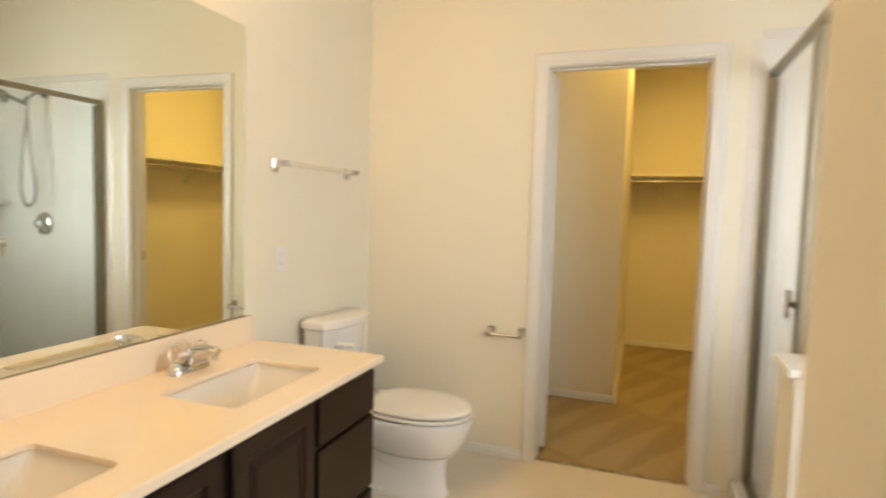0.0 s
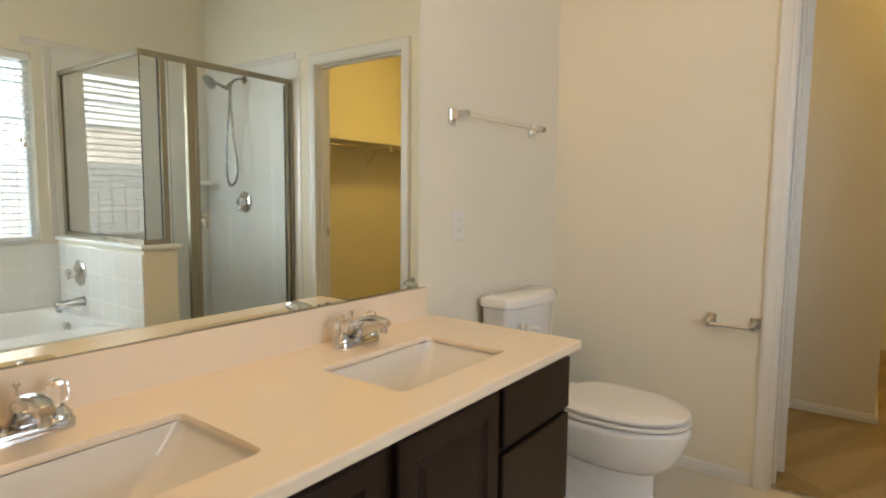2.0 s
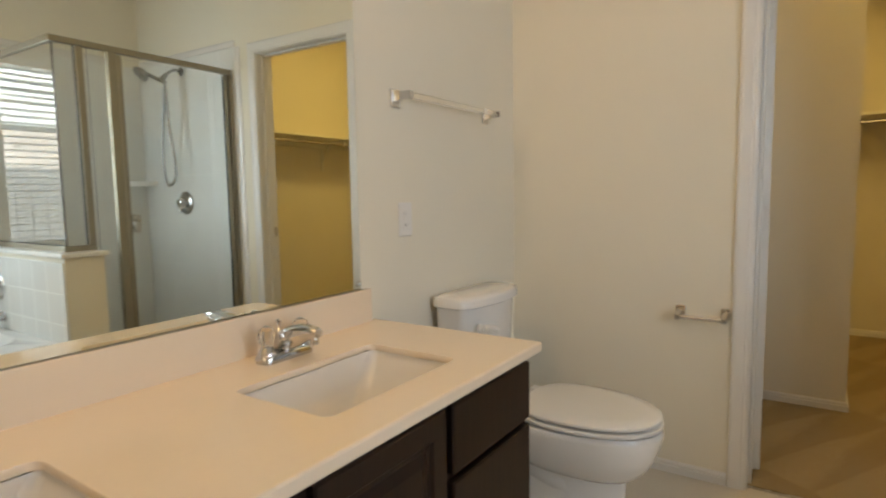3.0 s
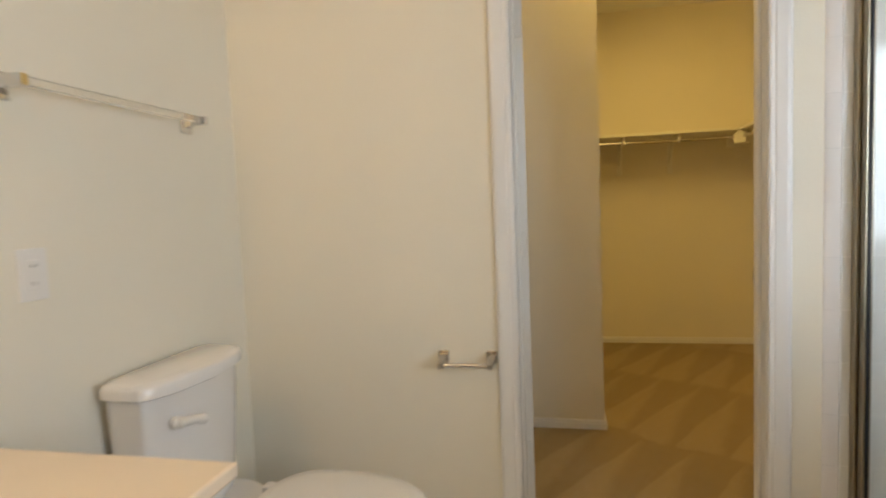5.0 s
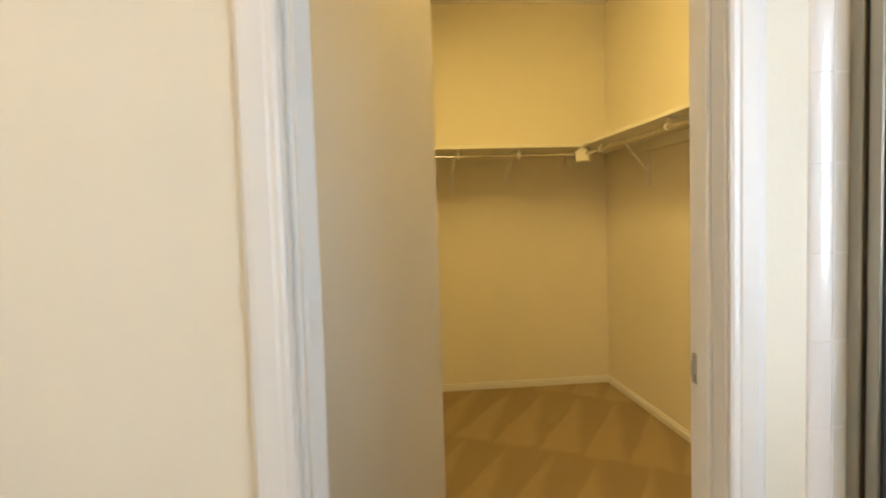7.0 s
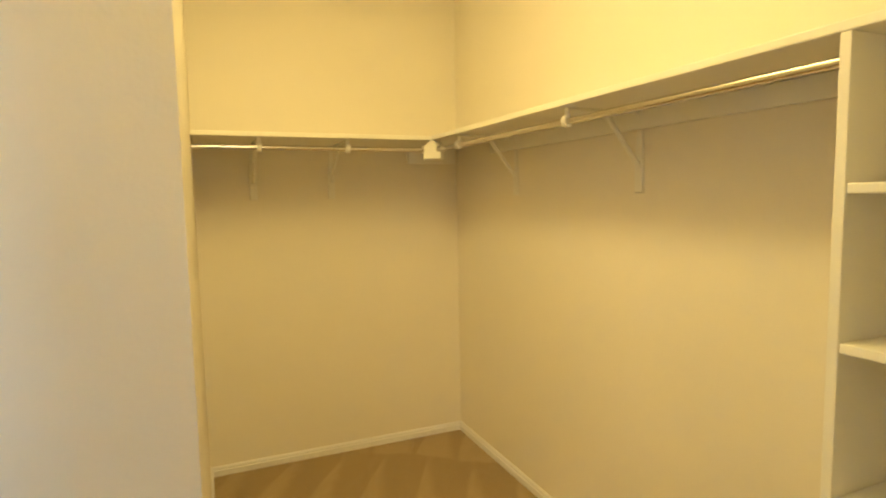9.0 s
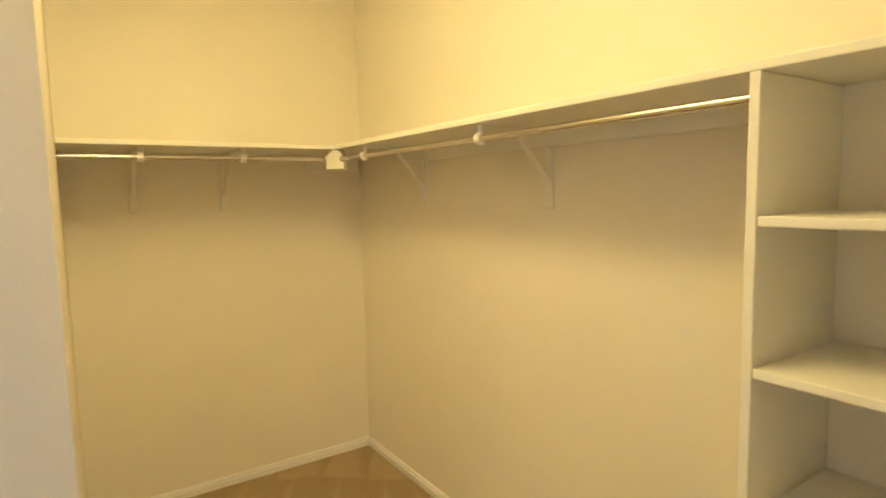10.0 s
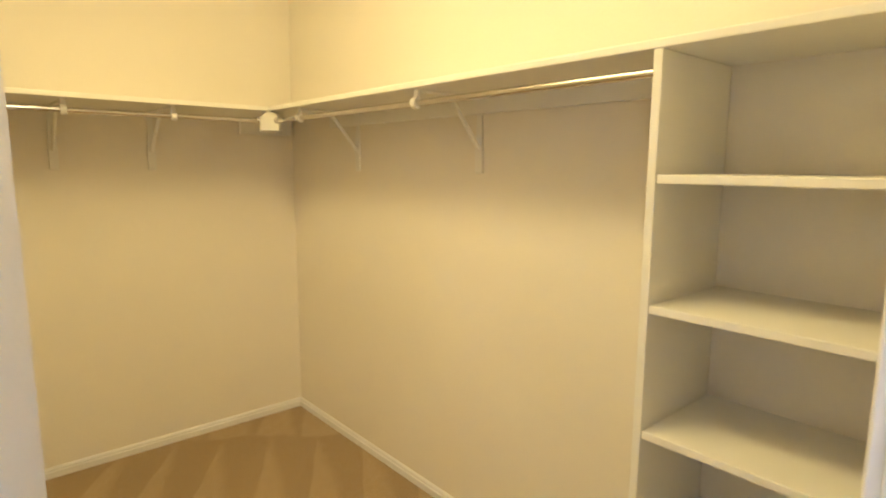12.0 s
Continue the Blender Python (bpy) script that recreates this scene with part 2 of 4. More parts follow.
def lathe(bm, centre, axis, profile, sides=24):
    """Turn (distance along axis, radius) pairs about axis."""
    axis = Vector(axis).normalized()
    a = axis.cross(Vector((0, 0, 1)) if abs(axis.z) < 0.9 else Vector((1, 0, 0))).normalized()
    b = axis.cross(a)
    c = Vector(centre)
    rings = [[c + axis * h + (a * math.cos(2 * math.pi * k / sides) + b * math.sin(2 * math.pi * k / sides)) * max(r, 0.0004) for k in range(sides)] for h, r in profile]
    loft(bm, rings)
    return bm


def round_rect(x0, y0, x1, y1, r, z, n=6):
    pts = []
    for cx, cy, a0 in ((x1 - r, y1 - r, 0), (x0 + r, y1 - r, 90), (x0 + r, y0 + r, 180), (x1 - r, y0 + r, 270)):
        for k in range(n + 1):
            a = radians(a0 + 90 * k / n)
            pts.append(Vector((cx + r * math.cos(a), cy + r * math.sin(a), z)))
    return pts


def wall(name, axis, a0, a1, us, vs, holes=(), material=None, label=""):
    """A wall between planes a0 and a1 of axis, cut in cells by us (along) and vs (up); holes are the cells left open."""
    bm = bmesh.new()
    cache = {}

    def vert(i, j, s):
        if (i, j, s) not in cache:
            u, v, a = us[i], vs[j], (a0, a1)[s]
            cache[i, j, s] = bm.verts.new((a, u, v) if axis == "x" else (u, a, v) if axis == "y" else (u, v, a))
        return cache[i, j, s]

    solid = {(i, j) for i in range(len(us) - 1) for j in range(len(vs) - 1)} - set(holes)
    for i, j in solid:
        for s in (0, 1):
            bm.faces.new([vert(i, j, s), vert(i + 1, j, s), vert(i + 1, j + 1, s), vert(i, j + 1, s)])
        for di, dj, e in ((-1, 0, ((i, j), (i, j + 1))), (1, 0, ((i + 1, j), (i + 1, j + 1))), (0, -1, ((i, j), (i + 1, j))), (0, 1, ((i, j + 1), (i + 1, j + 1)))):
            if (i + di, j + dj) not in solid:
                (p, q), (r, t) = e
                bm.faces.new([vert(p, q, 0), vert(r, t, 0), vert(r, t, 1), vert(p, q, 1)])
    ob = mesh_object(name, bm, material or M_WALL)
    return tagged(ob, label, "wall" if name.startswith("wall") else name.split("_")[0], kind="structure")


BASE_PROFILE = ((0.0, 0.0), (0.013, 0.0), (0.013, 0.029), (0.008, 0.032), (0.010, 0.037), (0.006, 0.045), (0.0, 0.049))


def baseboard(points, z0=0.0, label="white painted baseboard with a stepped top edge"):
    """A skirting along a line of plan points, the room on its left side as one walks, mitred at the turns."""
    bm = bmesh.new()
    pts = [Vector((x, y, 0)) for x, y in points]
    rows = []
    for d, h in BASE_PROFILE:
        row = []
        for i, p in enumerate(pts):
            t0 = (p - pts[i - 1]).normalized() if i else None
            t1 = (pts[i + 1] - p).normalized() if i < len(pts) - 1 else None
            n0 = Vector((-t0.y, t0.x, 0)) if t0 else None
            n1 = Vector((-t1.y, t1.x, 0)) if t1 else None
            if n0 and n1:
                n = (n0 + n1) / (1 + n0.dot(n1))
            else:
                n = n0 or n1
            row.append(bm.verts.new(p + n * d + Vector((0, 0, z0 + h))))
        rows.append(row)
    for r0, r1 in zip(rows, rows[1:]):
        for k in range(len(pts) - 1):
            bm.faces.new((r0[k], r0[k + 1], r1[k + 1], r1[k]))
    for k in (0, -1):
        bm.faces.new([r[k] for r in rows])
    ob = mesh_object("baseboard", bm, M_TRIM)
    return tagged(ob, label, "baseboard", kind="structure")


# ---- plan ----
WX, NY, EX = -1.30, 2.93, 1.76      # mirror wall, door wall, window wall
NB = NY + 0.115                     # closet face of the door wall
DL, DR, DH = -0.300, 0.452, 2.045   # clear door opening
CE, CN, CW = 1.427, 5.930, -1.15     # closet walls
RX, RY = 0.042, 4.04                 # corner of the wall that stands in the closet
H = 2.70
CARPET_Z = 0.010

# ---- structure ----
wall("floor", "z", -0.12, 0.0, (-1.42, 1.90), (-1.52, NY + 0.03), material=M_VINYL, label="beige sheet vinyl bathroom floor")
wall("floor_closet", "z", -0.12, CARPET_Z, (-1.27, 1.56), (NY + 0.03, 6.06), material=M_CARPET, label="golden-brown cut-pile carpet with vacuum tracks")
wall("ceiling", "z", H, H + 0.1, (-1.42, 1.90), (-1.52, NB - 0.05), material=M_CEIL, label="off-white bathroom ceiling")
wall("ceiling_closet", "z", H, H + 0.1, (-1.27, 1.56), (NB - 0.05, 6.06), material=M_CEIL, label="off-white closet ceiling")
wall("wall_west", "x", WX - 0.12, WX, (0.11, NY), (0.0, H), label="cream painted wall behind the vanity mirror")
wall("wall_north", "y", NY, NB, (-1.42, DL - 0.02, DR + 0.02, 1.90), (0.0, DH + 0.02, H), holes=[(1, 0)], label="cream painted wall with the closet doorway")
WY0, WY1, WZ0, WZ1 = 0.60, 1.735, 0.866, 2.06
wall("wall_east", "x", EX, EX + 0.14, (0.235, WY0, WY1, NY), (0.0, WZ0, WZ1, H), holes=[(1, 1)], label="cream painted outer wall with a window")
wall("wall_south", "y", 0.235, 0.35, (0.272, EX), (0.0, H), label="cream painted wall at the foot of the tub")
wall("wall_entry", "y", 0.11, 0.225, (WX, -0.62), (0.0, H), label="cream painted wall beside the vanity")
# unseen plain walls, added to close off the open south side
wall("wall_passage_west", "x", -0.74, -0.62, (-1.4, 0.11), (0.0, H), label="plain cream side wall, unseen, added to close the space")
wall("wall_passage_east", "x", 0.62, 0.74, (-1.4, 0.235), (0.0, H), label="plain cream side wall, unseen, added to close the space")
wall("wall_passage_end", "y", -1.52, -1.40, (-0.74, 0.74), (0.0, H), label="plain cream end wall, unseen, added to close the space")
wall("wall_closet_east", "x", CE, CE + 0.11, (NB, CN), (0.0, H), label="cream painted closet wall behind the shelves")
wall("wall_closet_north", "y", CN, CN + 0.11, (-0.065, CE + 0.11), (0.0, H), label="cream painted closet back wall")
wall("wall_closet_west", "x", CW - 0.12, CW, (NB, RY), (0.0, H), label="cream painted closet side wall")
wall("wall_closet_return", "y", RY, RY + 0.115, (CW - 0.12, RX), (0.0, H), label="cream painted wall that stands into the closet")
wall("wall_closet_inner", "x", RX - 0.115, RX, (RY + 0.115, CN), (0.0, H), label="cream painted side of the standing wall")

baseboard([(DL - 0.072, NY), (WX, NY), (WX, 1.90)])
baseboard([(0.590, NY), (DR + 0.072, NY)])
baseboard([(RX, CN), (RX, RY), (CW, RY), (CW, NB), (DL - 0.076, NB)], CARPET_Z)
baseboard([(DR + 0.076, NB), (1.06, NB)][::-1], CARPET_Z)
baseboard([(CE, 3.585), (CE, CN), (RX, CN)], CARPET_Z)


# ---- doorway: jambs, stops, casings, leaf ----
CASING = ((0.005, 0.0), (0.004, 0.009), (0.010, 0.012), (0.020, 0.0115), (0.024, 0.014), (0.052, 0.017), (0.062, 0.016), (0.068, 0.011), (0.068, 0.0))


def casing(name, y, side, z0, parent):
    bm = bmesh.new()
    rows = []
    for w, t in CASING:
        yy = y + side * t
        rows.append([bm.verts.new(p) for p in ((DL - w, yy, z0), (DL - w, yy, DH + w), (DR + w, yy, DH + w), (DR + w, yy, z0))])
    for r0, r1 in zip(rows, rows[1:]):
        for k in range(3):
            bm.faces.new((r0[k], r0[k + 1], r1[k + 1], r1[k]))
    for k in (0, 3):
        bm.faces.new([r[k] for r in rows])
    return part(name, bm, M_TRIM, parent, smooth=False)


def doorway():
    d = thing("door_1", (DL, NB, 0), "white painted hinged door standing open into the closet", "door", kind="structure")
    bm = bmesh.new()
    box(bm, DL - 0.019, NY + 0.001, 0, DL, NB - 0.001, DH, 0.001, 1)
    box(bm, DR, NY + 0.001, 0, DR + 0.019, NB - 0.001, DH, 0.001, 1)
    box(bm, DL - 0.019, NY + 0.001, DH, DR + 0.019, NB - 0.001, DH + 0.019, 0.001, 1)
    part("jamb", bm, M_TRIM, d)
    bm = bmesh.new()
    ys, ye = NB - 0.075, NB - 0.038
    box(bm, DL, ys, 0, DL + 0.011, ye, DH - 0.011, 0.003)
    box(bm, DR - 0.011, ys, 0, DR, ye, DH - 0.011, 0.003)
    box(bm, DL, ys, DH - 0.011, DR, ye, DH, 0.003)
    part("stop", bm, M_TRIM, d)
    casing("casing", NY, -1, 0.0, d)
    casing("casing", NB, 1, CARPET_Z, d)
    # strike plate in the latch jamb
    bm = bmesh.new()
    box(bm, DR - 0.0025, NB - 0.036, 0.905, DR + 0.001, NB - 0.006, 0.965, 0.001, 1)
    box(bm, DR - 0.004, NB - 0.010, 0.918, DR + 0.001, NB - 0.004, 0.952, 0.001, 1)
    part("strike_plate", bm, M_SATIN, d, "satin metal strike plate")
    # leaf, swung wide open about the hinge pins
    turn = Matrix.Translation((DL - 0.001, NB + 0.010, 0)) @ Matrix.Rotation(radians(107), 4, "Z")
    W, T = 0.744, 0.035
    bm = bmesh.new()
    zs = (0.030, 0.26, 0.86, 1.00, 1.90, 2.030)
    box(bm, 0.004, -T - 0.002, zs[0], W, -0.002, zs[5], 0.002, 1)
    for z0, z1 in ((zs[1], zs[2]), (zs[3], zs[4])):
        for x0, x1 in ((0.11, 0.345), (0.415, 0.645)):
            for yy, s in ((-0.002, 1), (-T - 0.002, -1)):
                box(bm, x0, min(yy, yy + s * 0.004), z0, x1, max(yy, yy + s * 0.004), z1, 0.0035, 2)
    bmesh.ops.transform(bm, matrix=turn, verts=bm.verts)
    leaf = part("leaf", bm, M_TRIM, d, "white moulded panel door leaf")
    bm = bmesh.new()
    for s, y0 in ((1, -0.002), (-1, -T - 0.002)):
        lathe(bm, (W - 0.065, y0, 0.935), (0, s, 0), ((0, 0.030), (0.006, 0.031), (0.010, 0.012), (0.024, 0.011), (0.030, 0.022), (0.040, 0.026), (0.050, 0.021), (0.053, 0.004)), 20)
    bmesh.ops.transform(bm, matrix=turn, verts=bm.verts)
    part("knob", bm, M_SATIN, leaf, "satin nickel knob", True)
    for z in (0.30, 1.055, 1.806):
        bm = bmesh.new()
        sweep(bm, [(DL + 0.004, NB + 0.010, z - 0.045), (DL + 0.004, NB + 0.010, z + 0.045)], 0.0065, 10)
        box(bm, DL + 0.004, NB + 0.011, z - 0.044, DL + 0.030, NB + 0.0145, z + 0.044, 0.0005, 1)
        box(bm, DL - 0.0005, NB - 0.034, z - 0.044, DL + 0.002, NB + 0.004, z + 0.044, 0.0005, 1)
        part("hinge", bm, M_TRIM, d, "painted butt hinge")
    return d


doorway()
wall("trim_threshold", "z", 0.001, 0.008, (DL, DR), (NY + 0.018, NY + 0.045), material=M_SATIN, label="thin metal carpet edge in the doorway")

# ---- bathroom: vanity ----
VY0, VY1, VZ = 0.232, 1.917, 0.767        # counter ends and top
VF = -0.712                               # counter front edge
SINKS = (0.668, 1.456)                    # basin centres
TAPS = (0.656, 1.466)                     # faucet centres
SX0, SX1, SHALF = -1.101, -0.824, 0.218


def vanity_counter():
    t = thing("vanity_counter", (-1.0, 1.08, VZ - 0.03), "cream stone vanity top with two white rectangular basins", "counter")
    bm = bmesh.new()
    loops = []
    for c in SINKS:
        loops.append((c - SHALF, c + SHALF))
    ys = [VY0, loops[0][0], loops[0][1], loops[1][0], loops[1][1], VY1]
    xs = [WX + 0.002, SX0, SX1, VF - 0.006]
    for i in range(3):
        for j in range(5):
            if i == 1 and j in (1, 3):
                continue
            bm.faces.new([bm.verts.new((x, y, VZ)) for x, y in ((xs[i], ys[j]), (xs[i + 1], ys[j]), (xs[i + 1], ys[j + 1]), (xs[i], ys[j + 1]))])
    # rounded opening corners
    for y0, y1 in loops:
        ring = round_rect(SX0, y0, SX1, y1, 0.022, VZ)
        n = len(ring) // 4
        corners = ((SX1, y1), (SX0, y1), (SX0, y0), (SX1, y0))
        for k in range(4):
            arc = ring[k * n:(k + 1) * n]
            cv = bm.verts.new((*corners[k], VZ))
            av = [bm.verts.new(p) for p in arc]
            for p, q in zip(av, av[1:]):
                bm.faces.new((cv, p, q))
    # rounded nose along the front and the open end, and the underside
    nose = ((0.0, 0.0), (0.0035, -0.0012), (0.006, -0.005), (0.006, -0.024), (0.004, -0.028), (-0.03, -0.028))
    rows = []
    for d, h in nose:
        rows.append([bm.verts.new((VF - 0.006 + d, VY0, VZ + h)), bm.verts.new((VF - 0.006 + d, VY1 + d, VZ + h)), bm.verts.new((WX + 0.002, VY1 + d, VZ + h))])
    for r0, r1 in zip(rows, rows[1:]):
        for k in range(2):
            bm.faces.new((r0[k], r0[k + 1], r1[k + 1], r1[k]))
    bmesh.ops.remove_doubles(bm, verts=bm.verts, dist=0.0004)
    part("top", bm, M_MARBLE, t)
    part("backsplash", boxed(WX + 0.001, VY0, VZ - 0.006, WX + 0.020, VY1 - 0.028, VZ + 0.105, 0.002), M_MARBLE, t)
    for c in SINKS:
        bm = bmesh.new()
        y0, y1 = c - SHALF, c + SHALF
        edge = [round_rect(SX0 + i, y0 + i, SX1 - i, y1 - i, 0.022, VZ + dz) for dz, i in ((0.0, 0.0), (-0.002, 0.0006), (-0.014, 0.0008), (-0.0165, -0.001), (-0.0165, -0.010))]
        loft(bm, edge, cap_first=False, cap_last=False)
        part("basin_edge", bm, M_MARBLE, t, "cream edge of the basin opening", True)
        bm = bmesh.new()
        rings = []
        for dz, ix, iy, r in ((-0.0172, -0.010, -0.010, 0.024), (-0.0180, -0.006, -0.006, 0.024), (-0.024, -0.004, -0.004, 0.024), (-0.05, 0.003, 0.012, 0.03), (-0.085, 0.012, 0.040, 0.035),
                              (-0.113, 0.028, 0.080, 0.04), (-0.126, 0.055, 0.115, 0.045), (-0.132, 0.09, 0.15, 0.04), (-0.134, 0.125, 0.19, 0.015)):
            rings.append(round_rect(SX0 + max(ix, 0.0012), y0 + iy, SX1 - ix, y1 - iy, r, VZ + dz))
        loft(bm, rings, cap_first=False)
        basin = part("basin", bm, M_BASIN, t, "white undermount basin", True)
        bm = bmesh.new()
        lathe(bm, ((SX0 + SX1) / 2, c, VZ - 0.134), (0, 0, 1), ((0, 0.024), (0.003, 0.023), (0.003, 0.014), (0.007, 0.013), (0.009, 0.004)), 20)
        part("drain", bm, M_CHROME, basin, "chrome drain stopper", True)
    return t


def faucet(c):
    x = -1.203
    f = thing("faucet", (x, c, VZ), "chrome centerset faucet with two clear acrylic knobs", "faucet", "faucets on the vanity")
    bm = bmesh.new()
    ring = [round_rect(x - 0.027 + i, c - 0.080 + i, x + 0.027 - i, c + 0.080 - i, 0.022, VZ + h, 5) for h, i in ((0.0005, 0), (0.014, 0), (0.020, 0.003), (0.023, 0.008))]
    loft(bm, ring)
    part("base", bm, M_CHROME, f, smooth=True)
    bm = bmesh.new()
    rings = []
    for dx, z0, z1, w in ((-0.024, 0.018, 0.046, 0.016), (-0.018, 0.018, 0.058, 0.021), (0.005, 0.018, 0.074, 0.0250), (0.030, 0.022, 0.086, 0.024), (0.060, 0.040, 0.092, 0.022), (0.090, 0.056, 0.092, 0.0175), (0.112, 0.062, 0.089, 0.016), (0.122, 0.066, 0.084, 0.012)):
        zc, hz = (z0 + z1) / 2, (z1 - z0) / 2
        ring = []
        for j in range(20):
            a = 2 * math.pi * j / 20
            ca, sa = math.cos(a), math.sin(a)
            ring.append(Vector((x + dx, c + w * math.copysign(abs(ca) ** 0.65, ca), VZ + zc + hz * math.copysign(abs(sa) ** 0.65, sa))))
        rings.append(ring)
    loft(bm, rings)
    part("spout", bm, M_CHROME, f, smooth=True)
    bm = bmesh.new()
    lathe(bm, (x + 0.108, c, VZ + 0.068), (0, 0, -1), ((0, 0.010), (0.016, 0.011), (0.020, 0.0105), (0.021, 0.006)), 18)
    part("aerator", bm, M_CHROME, f, smooth=True)
    sweep(bm := bmesh.new(), [(x - 0.020, c, VZ + 0.02), (x - 0.020, c, VZ + 0.085)], 0.0025, 8)
    lathe(bm, (x - 0.020, c, VZ + 0.083), (0, 0, 1), ((0, 0.003), (0.003, 0.006), (0.009, 0.006), (0.012, 0.002)), 12)
    part("lift_rod", bm, M_CHROME, f, smooth=True)
    for s in (-1, 1):
        cy = c + s * 0.054
        bm = bmesh.new()
        lathe(bm, (x, cy, VZ + 0.018), (0, 0, 1), ((0, 0.024), (0.008, 0.023), (0.016, 0.017), (0.022, 0.013)), 20)
        collar = part("collar", bm, M_CHROME, f, smooth=True)
        bm = bmesh.new()
        rings = []
        for h, r in ((0.040, 0.010), (0.046, 0.015), (0.059, 0.0205), (0.072, 0.0215), (0.082, 0.018), (0.087, 0.009)):
            rings.append([Vector((x + math.cos(2 * math.pi * k / 16) * r * (1.0 if k % 2 else 0.90), cy + math.sin(2 * math.pi * k / 16) * r * (1.0 if k % 2 else 0.90), VZ + h)) for k in range(16)])
        loft(bm, rings)
        part("knob", bm, M_ACRYLIC, collar, "faceted clear acrylic knob")
        bm = bmesh.new()
        lathe(bm, (x, cy, VZ + 0.0872), (0, 0, 1), ((0, 0.008), (0.002, 0.008), (0.0035, 0.005)), 14)
        part("cap", bm, M_CHROME, collar, "chrome index cap", True)
    return f


CF = -0.740                 # cabinet face frame
DOOR_X = (CF + 0.001, CF + 0.020)


def raised_front(y0, y1, z0, z1, framed):
    """A cabinet front: a slab with an eased edge, or a frame round a raised panel."""
    bm = bmesh.new()
    x0, x1 = DOOR_X
    if not framed:
        box(bm, x0, y0, z0, x1, y1, z1, 0.005, 3)
        return bm
    f = 0.055

    def ring(d, x):
        return [Vector((x, y0 + d, z0 + d)), Vector((x, y1 - d, z0 + d)), Vector((x, y1 - d, z1 - d)), Vector((x, y0 + d, z1 - d))]

    loft(bm, [ring(0, x0), ring(0, x1 - 0.004), ring(0.004, x1), ring(f - 0.006, x1), ring(f, x1 - 0.007), ring(f + 0.010, x1 - 0.008), ring(f + 0.030, x1 - 0.002), ring(f + 0.034, x1 - 0.001)])
    return bm


def vanity_cabinet():
    y0, y1, zt = 0.245, 1.878, VZ - 0.0285
    c = thing("vanity_cabinet", (-1.02, 1.06, 0), "espresso-stained wooden double vanity cabinet with raised-panel doors", "cabinet")
    bm = bmesh.new()
    xw, zc = WX + 0.002, zt - 0.0005
    box(bm, CF - 0.019, y0, 0.10, CF, y1, zc, 0.0015, 1)
    box(bm, xw, y1 - 0.018, 0.10, CF - 0.0195, y1, zc, 0.001, 1)
    box(bm, xw, y0, 0.10, CF - 0.0195, y0 + 0.018, zc, 0.001, 1)
    box(bm, xw, y0 + 0.0185, 0.10, CF - 0.0195, y1 - 0.0185, 0.118)
    body = part("body", bm, M_WOOD, c)
    part("toe_kick", boxed(WX + 0.002, y0 + 0.01, 0.0, CF - 0.06, y1 - 0.003, 0.0995), M_DARK, c, "dark recessed toe kick")
    for a, b in ((1.492, 1.866), (0.262, 0.636)):
        for z0, z1 in ((0.575, 0.728), (0.292, 0.558), (0.116, 0.276)):
            part("drawer_front", raised_front(a, b, z0, z1, False), M_WOOD, c)
    for a, b in ((1.105, 1.470), (0.700, 1.065)):
        part("door", raised_front(a, b, 0.116, 0.728, True), M_WOOD, c)
    return c


def wall_mirror():
    m = thing("wall_mirror", (WX, 1.06, 0.88), "large frameless wall mirror above the vanity backsplash", "mirror")
    # the glass stands a few millimetres further off the wall at one end than at the other
    y0, y1, z0, z1 = 0.30, 1.858, VZ + 0.1068, 2.003

    def front(y, z):
        return WX + 0.0105 - 0.00766 * (y - 1.1) + 0.0017 * (z - 1.4)

    def ring(d, off):
        return [Vector((front(y, z) + off, y, z)) for y, z in ((y0 + d, z0 + d), (y1 - d, z0 + d), (y1 - d, z1 - d), (y0 + d, z1 - d))]

    bm = bmesh.new()
    loft(bm, [[Vector((WX + 0.0008, p.y, p.z)) for p in ring(0.0, 0.0)], ring(0.0, -0.0008), ring(0.0012, 0.0)])
    part("glass", bm, M_MIRROR, m)
    part("channel", boxed(WX + 0.0005, 0.30, VZ + 0.1052, WX + 0.0165, 1.858, VZ + 0.1066), M_FRAME, m, "thin dark channel under the glass")
    return m


def vanity_light():
    v = thing("vanity_light", (WX, 1.0, 2.26), "nickel vanity light bar with three frosted globes", "wall lamp")
    part("back_plate", boxed(WX, 0.62, 2.21, WX + 0.03, 1.38, 2.31, 0.008), M_SATIN, v)
    for k in range(3):
        y = 0.75 + 0.25 * k
        bm = bmesh.new()
        lathe(bm, (WX + 0.03, y, 2.26), (1, 0, 0), ((0, 0.03), (0.03, 0.028), (0.035, 0.02)), 16)
        part("socket", bm, M_SATIN, v, smooth=True)
        bm = bmesh.new()
        bmesh.ops.create_uvsphere(bm, u_segments=20, v_segments=12, radius=0.062)
        bmesh.ops.translate(bm, verts=bm.verts, vec=(WX + 0.16 - 0.035, y, 2.26))
        g = part("globe", bm, M_GLOBE, v, "lit frosted glass globe", True)
        g.visible_shadow = False
    return v


vanity_counter()
vanity_cabinet()
for c in TAPS:
    faucet(c)
wall_mirror()
vanity_light()


# ---- bathroom: toilet ----
TC = 2.425


